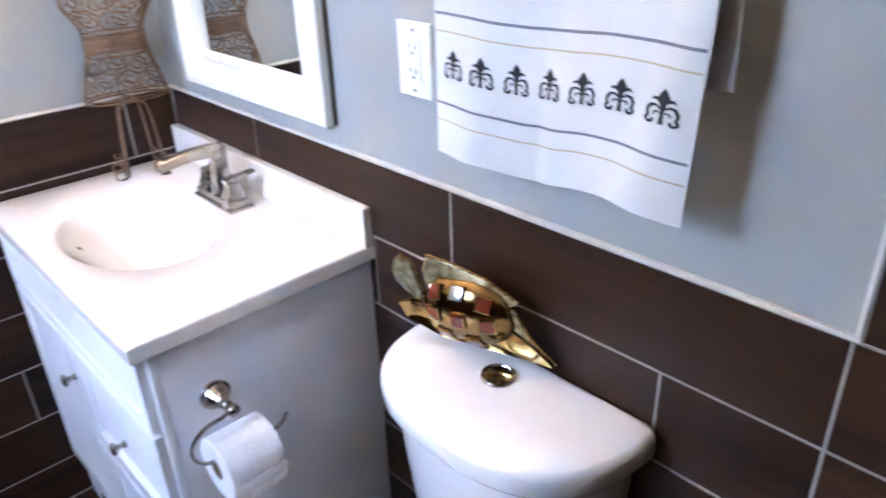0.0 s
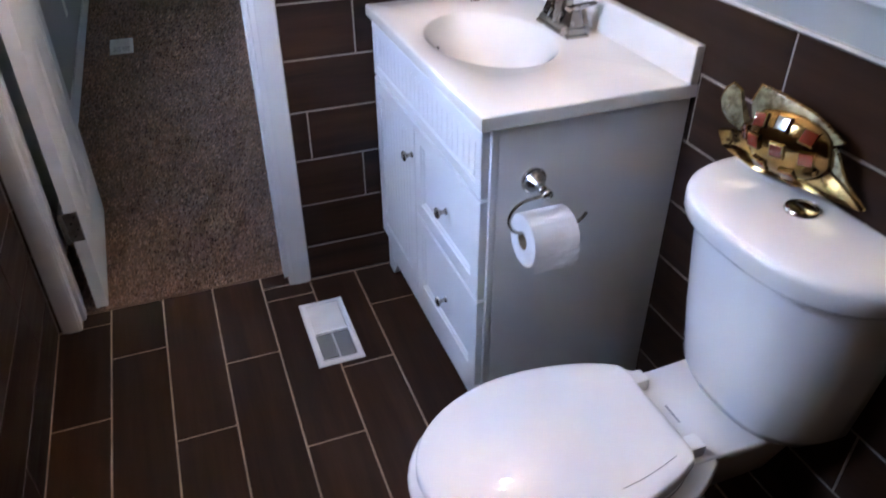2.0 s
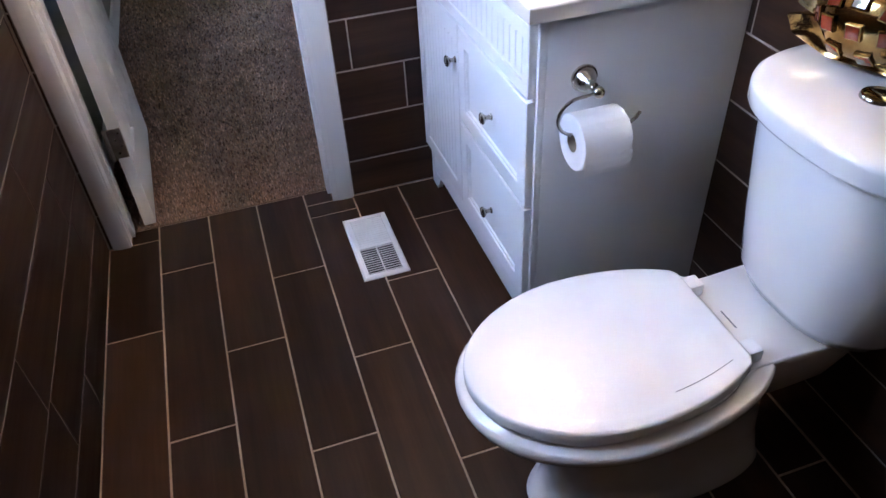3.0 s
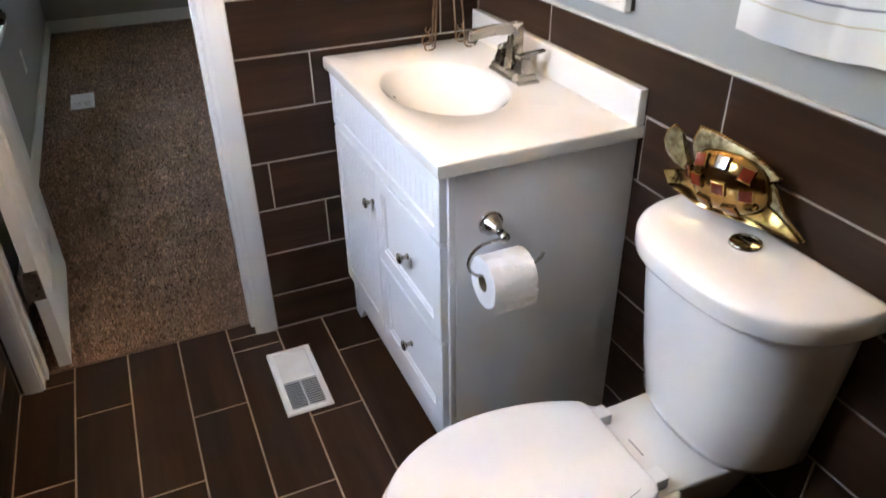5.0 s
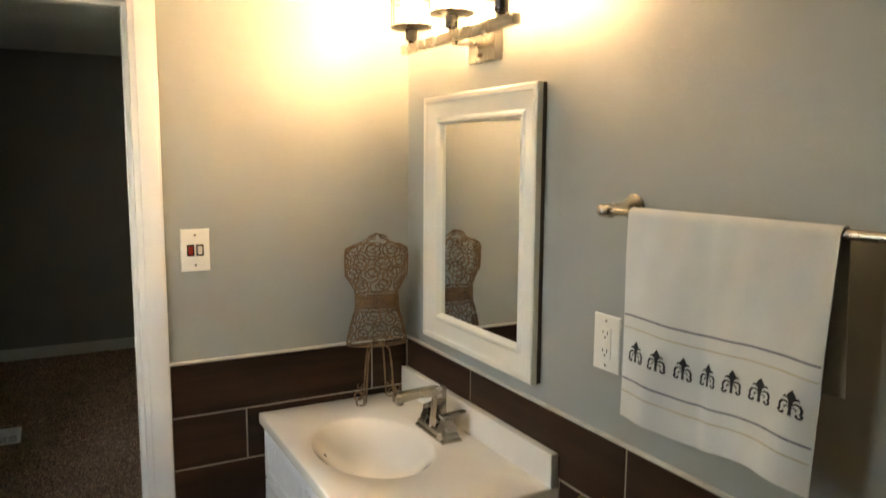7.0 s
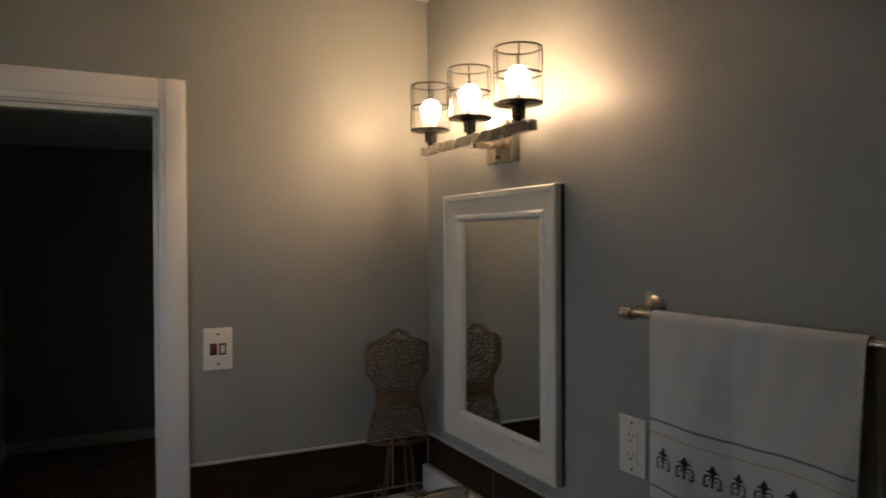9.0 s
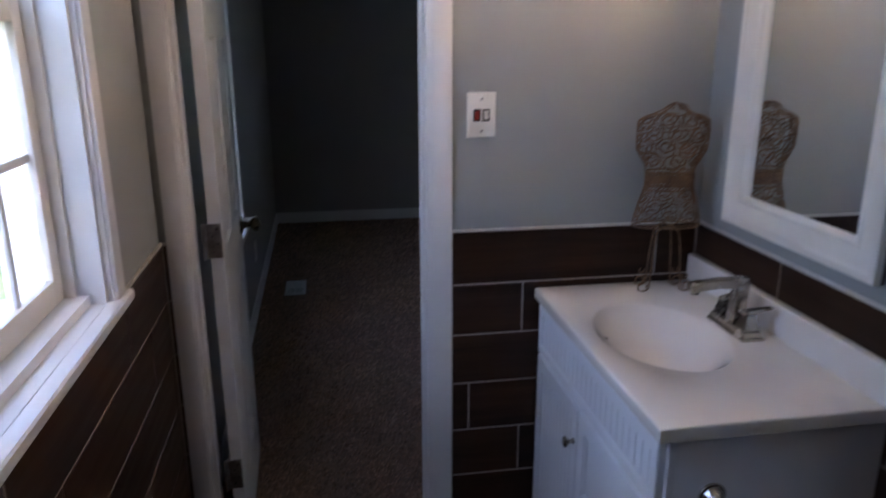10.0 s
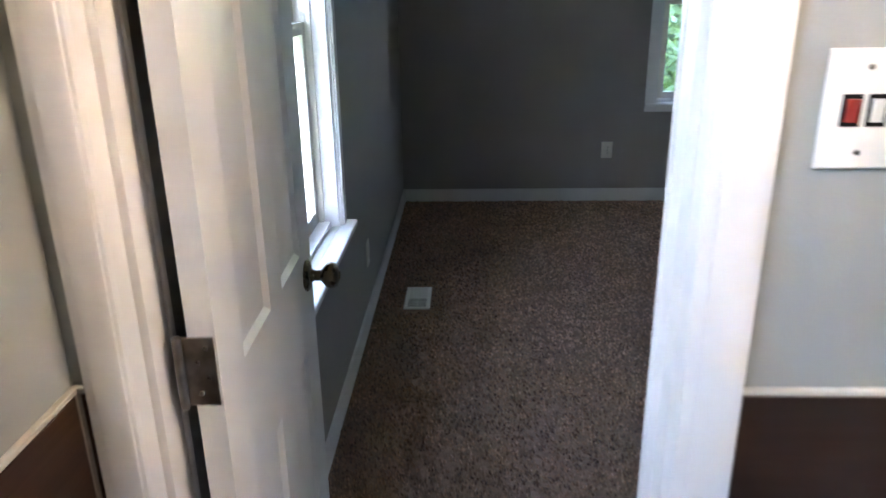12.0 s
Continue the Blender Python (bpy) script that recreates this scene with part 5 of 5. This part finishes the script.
for yo, sp in ((-0.030, 0.048), (0.026, 0.040)):
    pts = []
    for s in (-1, 1):
        leg = []
        for k in range(18):
            t = k / 17
            ang = -0.9 + 4.9 * t
            rr = 0.017 * (1 - 0.62 * t)
            leg.append((s * (sp + 0.011 + rr * math.cos(ang)), yo - 0.004, 0.0175 + rr * math.sin(ang)))
        foot = leg[::-1] if s < 0 else leg
        stem = [(s * (sp - 0.004), yo, 0.010), (s * (sp - 0.006), yo, 0.04), (s * (sp - 0.009), yo * 0.95, 0.09), (s * (sp - 0.012), yo * 0.9, 0.13), (s * (sp - 0.015), yo * 0.8, 0.155)]
        tube(bm, [DC @ Vector(p) for p in [(s * (sp + 0.016), yo - 0.004, 0.0045), (s * (sp + 0.004), yo, 0.003)] + stem], 0.0029, 6)
        tube(bm, [DC @ Vector(p) for p in leg], 0.0022, 6)
        up = [(s * (sp + 0.010 + 0.010 * math.cos(2.9 - s * 0 + 4.6 * k / 12) * (1 - k / 18)), yo, 0.047 + 0.012 * math.sin(2.9 + 4.6 * k / 12) * (1 - k / 18)) for k in range(13)]
        tube(bm, [DC @ Vector(p) for p in up], 0.0019, 6)
    arch = [((sp - 0.015) * math.cos(math.pi * k / 12), yo * 0.8, 0.155 + 0.029 * math.sin(math.pi * k / 12)) for k in range(13)]
    tube(bm, [DC @ Vector(p) for p in arch], 0.0024, 6)
tagged(part("dress_form", bm, M_RUST), "rusty scrolled wire dress form ornament on a stand", "ornament")


# ---- outside: board screen, trees ----
# boards coloured darker and bluer than white so daylight doesn't wash them out
screen = thing("board_screen", (-4.2, 2.5, -0.5), "upright board screen, pale boards dimmed to blue-grey in colour", "fence")
bm = boxed(-0.02, 0.02, -0.068, 0.068, 0, 2.75, bev=0.004)
bd = part("board", bm, M_BOARD, screen)
bd.matrix_parent_inverse = Matrix()
bd.location = (0, -5.0, 0.05)
for k in range(1, 72):
    o = bd.copy()
    scene.collection.objects.link(o)
    o.location = (0, -5.0 + 0.145 * k, 0.05)
for z in (0.35, 1.4, 2.5):
    part("rail", boxed(-4.28, -4.225, -2.6, 7.9, z - 0.5, z - 0.40, bev=0.004), M_BOARD, screen)
for k in range(6):
    part("post", boxed(-4.17, -4.07, -2.5 + 2.05 * k, -2.4 + 2.05 * k, -0.5, 2.1, bev=0.006), M_BOARD, screen)


def tree(x, y, h, seed, spread):
    random.seed(seed)
    t = thing("tree", (x, y, -0.5), "leafy green garden tree", "tree", "garden trees")
    bm = bmesh.new()
    top_ = Vector((x + 0.2, y, h * 0.75))
    tube(bm, [(x, y, -0.5), (x + 0.05, y, h * 0.25), (x + 0.12, y + 0.05, h * 0.5), top_], [0.17, 0.14, 0.09, 0.03], 8)
    tips = []
    for k in range(14):
        a = k * 2.4
        s = Vector((x + 0.08, y, h * (0.22 + 0.035 * k)))
        e = s + Vector((math.cos(a) * spread * random.uniform(0.5, 1), math.sin(a) * spread * random.uniform(0.5, 1), random.uniform(0.2, 1.2)))
        tube(bm, [s, s.lerp(e, 0.5) + Vector((0, 0, 0.15)), e], [0.05, 0.03, 0.012], 5)
        tips += [s.lerp(e, f) for f in (0.45, 0.7, 0.9, 1.0)]
    part("trunk", bm, M_BARK, t)
    vs, fs = [], []
    for tip in tips + [top_]:
        for _ in range(110):
            c = tip + Vector((random.gauss(0, 0.33), random.gauss(0, 0.33), random.gauss(0, 0.28)))
            u = Vector((random.gauss(0, 1), random.gauss(0, 1), random.gauss(0, 0.6))).normalized()
            w = u.orthogonal().normalized()
            s = random.uniform(0.04, 0.085)
            n0 = len(vs)
            vs += [c - u * s, c + w * s * 0.45, c + u * s, c - w * s * 0.45]
            fs.append((n0, n0 + 1, n0 + 2, n0 + 3))
    me = bpy.data.meshes.new("crown")
    me.from_pydata(vs, [], fs)
    me.materials.append(M_LEAF)
    ob = new("crown", me)
    ob.parent = t
    ob.matrix_parent_inverse = Matrix.Translation((-x, -y, 0.5))


def shrub(x, y, h, seed):
    random.seed(seed)
    t = thing("shrub", (x, y, -0.5), "leafy green shrub in the garden", "shrub", "garden shrubs")
    bm = bmesh.new()
    vs, fs = [], []
    for k in range(9):
        a = k * 2.4
        e = Vector((x + 0.5 * math.cos(a) * random.uniform(0.4, 1), y + 0.5 * math.sin(a) * random.uniform(0.4, 1), h * random.uniform(0.45, 1) - 0.5))
        tube(bm, [(x, y, -0.5), Vector((x, y, -0.5)).lerp(e, 0.5) + Vector((0, 0, 0.15)), e], [0.03, 0.018, 0.006], 5)
        for f in (0.3, 0.5, 0.7, 0.9, 1.0):
            for _ in range(120):
                c = Vector((x, y, -0.5)).lerp(e, f) + Vector((random.gauss(0, 0.2), random.gauss(0, 0.2), random.gauss(0, 0.17)))
                u = Vector((random.gauss(0, 1), random.gauss(0, 1), random.gauss(0, 0.6))).normalized()
                w = u.orthogonal().normalized()
                s = random.uniform(0.03, 0.06)
                n0 = len(vs)
                vs += [c - u * s, c + w * s * 0.5, c + u * s, c - w * s * 0.5]
                fs.append((n0, n0 + 1, n0 + 2, n0 + 3))
    part("stem", bm, M_BARK, t)
    me = bpy.data.meshes.new("foliage")
    me.from_pydata(vs, [], fs)
    me.materials.append(M_LEAF)
    ob = new("foliage", me)
    ob.parent = t
    ob.matrix_parent_inverse = Matrix.Translation((-x, -y, 0.5))


shrub(1.5, 8.4, 2.5, 21)
shrub(2.4, 8.7, 2.8, 22)
shrub(3.3, 8.3, 2.4, 23)
shrub(1.9, 9.5, 3.0, 24)
tree(1.9, 11.0, 5.0, 11, 1.5)
tree(3.6, 12.6, 5.6, 12, 1.7)
tree(0.2, 13.4, 5.4, 13, 1.6)
tree(5.8, 11.6, 5.0, 14, 1.6)
tree(-5.6, 3.2, 5.2, 15, 1.7)

# ---- carpet pile: short twisted tufts on the stretch seen through the doorway ----
rng = np.random.default_rng(5)
n = 60000
px = rng.uniform(XW + 0.016, 1.25, n)
py = 1.966 + (YF - 0.02 - 1.966) * rng.random(n) ** 1.55
keep = ~((px < -0.359) & (px > -0.495) & (py > 4.39) & (py < 4.674)) & ~((px < DOOR[0] + 0.004) & (py < YB + 0.02)) & ~((px > DOOR[1] - 0.004) & (py < YB + 0.02))
px, py = px[keep], py[keep]
n = len(px)
ang, ln, rad = rng.uniform(0, 6.283, n), rng.uniform(0.008, 0.014, n), rng.uniform(0.0024, 0.0044, n)
rad *= 1 + 0.35 * (py - 1.96)
lx, ly = rng.normal(0, 0.0035, n), rng.normal(0, 0.0035, n)
verts = np.zeros((n, 4, 3))
for k in range(3):
    a = ang + k * 2.094
    verts[:, k, 0], verts[:, k, 1], verts[:, k, 2] = px + rad * np.cos(a), py + rad * np.sin(a), 0.003
    verts[:, k, 0] += lx * 0.6
verts[:, 3, 0], verts[:, 3, 1], verts[:, 3, 2] = px + lx, py + ly, 0.004 + ln
base = np.arange(n)[:, None] * 4
faces = np.concatenate([base + np.array([[0, 1, 3]]), base + np.array([[1, 2, 3]]), base + np.array([[2, 0, 3]])])
me = bpy.data.meshes.new("carpet_pile")
me.from_pydata(verts.reshape(-1, 3).tolist(), [], faces.tolist())
M_PILE = material("carpet_yarn", (0.385, 0.230, 0.149), 0.95, color2=(0.255, 0.152, 0.100), scale=6, sheen=0.3)
pile = M_PILE.node_tree
geo = pile.nodes.new("ShaderNodeNewGeometry")
span = pile.nodes.new("ShaderNodeMapRange")
span.inputs[3].default_value, span.inputs[4].default_value = 0.35, 1.55
tone = pile.nodes.new("ShaderNodeVectorMath")
tone.operation = "SCALE"
bsdf = pile.nodes["Principled BSDF"]
pile.links.new(geo.outputs["Random Per Island"], span.inputs[0])
pile.links.new(bsdf.inputs["Base Color"].links[0].from_socket, tone.inputs[0])
pile.links.new(span.outputs[0], tone.inputs["Scale"])
pile.links.new(tone.outputs[0], bsdf.inputs["Base Color"])
me.materials.append(M_PILE)
tagged(new("carpet_pile", me), "brown-grey twisted carpet tufts", "carpet", kind="stuff")

# ---- tiles, last ----
tile_meshes = {}


def tile_mesh(w, h, t=0.0075, c=0.0012):
    """A tile lying in the xy plane, w along x, its face at z = 0, edges eased."""
    key = (round(w, 3), round(h, 3))
    if key not in tile_meshes:
        me = bpy.data.meshes.new("tile")
        vs = [(sx * (w / 2 - g), sy * (h / 2 - g), z) for z, g in ((-t, 0), (-c, 0), (0, c)) for sx, sy in ((-1, -1), (1, -1), (1, 1), (-1, 1))]
        fs = [(r * 4 + k, r * 4 + (k + 1) % 4, r * 4 + 4 + (k + 1) % 4, r * 4 + 4 + k) for r in (0, 1) for k in range(4)] + [(8, 9, 10, 11)]
        me.from_pydata(vs, [], fs)
        me.materials.append(M_TILE)
        tile_meshes[key] = me
    return tile_meshes[key]


def tile(w, h, m, parent, name="tile"):
    ob = new(name, tile_mesh(w, h))
    ob.parent = parent
    ob.matrix_basis = m
    return ob


G = 0.0048


def spans(a0, a1, joint, step=L):
    """Cuts a0..a1 at joint + k * step."""
    k = math.ceil((a0 - joint) / step)
    cuts = [a0]
    while joint + k * step < a1 - 0.012:
        if joint + k * step > a0 + 0.012:
            cuts.append(joint + k * step)
        k += 1
    return list(zip(cuts, cuts[1:] + [a1]))


random.seed(2)
jit = lambda s: random.uniform(-s, s)
# floor planks run towards the door
FLOOR_JOINTS = (1.482, 1.101, 1.340, 1.584, 1.205, 1.452, 1.699, 1.330, 1.560, 1.180)
for c in range(10):
    x0, x1 = max(-0.6435 + c * P, XW + 0.007), min(-0.6435 + (c + 1) * P, XE - 0.007)
    if x1 - x0 < 0.01:
        continue
    inner = x0 > DOOR[0] and x1 < DOOR[1]
    pieces = [(x0, x1, 1.962 if inner else YN - 0.007)]
    if not inner and x0 < DOOR[1] < x1:
        pieces += [(x0, DOOR[1] - 0.0005, 1.962)]
    if not inner and x0 < DOOR[0] < x1:
        pieces += [(DOOR[0] + 0.0005, x1, 1.962)]
    for n_, (a0, a1, yend) in enumerate(pieces):
        ys = spans(YS, yend, FLOOR_JOINTS[c]) if n_ == 0 else [(YN - 0.0065, 1.962)]
        for y0, y1 in ys:
            tile(y1 - y0 - G, a1 - a0 - G, Matrix.Translation(((a0 + a1) / 2, (y0 + y1) / 2, jit(0.0004))) @ Matrix.Rotation(radians(90), 4, "Z") @ Matrix.Rotation(jit(0.0015), 4, "X"), floor, "plank_tile")

COURSES = [(TILE_TOP - (k + 1) * P, TILE_TOP - k * P) for k in range(7)]


def course(parent, a0, a1, z0, z1, joint, put):
    for b0, b1 in spans(a0, a1, joint):
        tile(b1 - b0 - G, z1 - max(z0, 0.002) - G, put((b0 + b1) / 2, (max(z0, 0.002) + z1) / 2) @ Matrix.Rotation(jit(0.002), 4, "X"), parent, "wall_tile")


FACE_E = lambda a, z: Matrix.Translation((XE - 0.0075 + jit(0.0003), a, z)) @ Matrix(((0, 0, -1, 0), (-1, 0, 0, 0), (0, 1, 0, 0), (0, 0, 0, 1)))
FACE_W = lambda a, z: Matrix.Translation((XW + 0.0075 + jit(0.0003), a, z)) @ Matrix(((0, 0, 1, 0), (1, 0, 0, 0), (0, 1, 0, 0), (0, 0, 0, 1)))
FACE_N = lambda a, z: Matrix.Translation((a, YN - 0.0075 + jit(0.0003), z)) @ Matrix(((1, 0, 0, 0), (0, 0, -1, 0), (0, 1, 0, 0), (0, 0, 0, 1)))
EAST = (0.870, 1.085, 0.66, 0.90, 1.115, 0.70, 0.88)
WEST = (1.500, 1.055, 1.255, 1.465, 1.640, 1.05, 1.26)
NORTH = (0.734, 0.336, 0.11, 0.80, 0.336, 0.73, 0.10)
for k, (z0, z1) in enumerate(COURSES):
    course(wall_east, 0.250, YN - 0.0085, z0, z1, EAST[k], FACE_E)
    course(wall_east, YS, 0.250, z0, z1, 0.250 - 0.3 * (k % 2), FACE_E)
    course(wall_north, DOOR[1] + CW + 0.001, XE - 0.0085, z0, z1, NORTH[k], FACE_N)
    course(wall_north, XW + 0.0085, DOOR[0] - CWL - 0.001, z0, z1, -0.70, FACE_N)
    if k == 0:
        course(wall_west, YS, WIN_BATH[0] - 0.085, z0, z1, WEST[k], FACE_W)
        course(wall_west, WIN_BATH[1] + 0.085, YN - 0.0085, z0, z1, WEST[k], FACE_W)
        course(wall_west, WIN_BATH[0] - 0.085, WIN_BATH[1] + 0.085, z0, WIN_BATH[2] - 0.026, WEST[k], FACE_W)
    else:
        course(wall_west, YS, YN - 0.0085, z0, z1, WEST[k], FACE_W)
for k in range(7):
    course(wall_east, YS, 0.243, TILE_TOP + k * P, TILE_TOP + (k + 1) * P, 0.243 - 0.31 * (k % 2), FACE_E)
FACE_S = lambda a, z: Matrix.Translation((a, YS + 0.0075 + jit(0.0003), z)) @ Matrix(((-1, 0, 0, 0), (0, 0, 1, 0), (0, 1, 0, 0), (0, 0, 0, 1)))
for k in range(14):
    z0, z1 = TILE_TOP + (k - 7) * P, TILE_TOP + (k - 6) * P
    course(wall_south, XW + 0.0085, XE - 0.0085, z0, z1, 0.2 - 0.31 * (k % 2), FACE_S)
    if k > 6:
        course(wall_west, YS + 0.0085, 0.243, z0, z1, 0.243 - 0.31 * (k % 2), FACE_W)
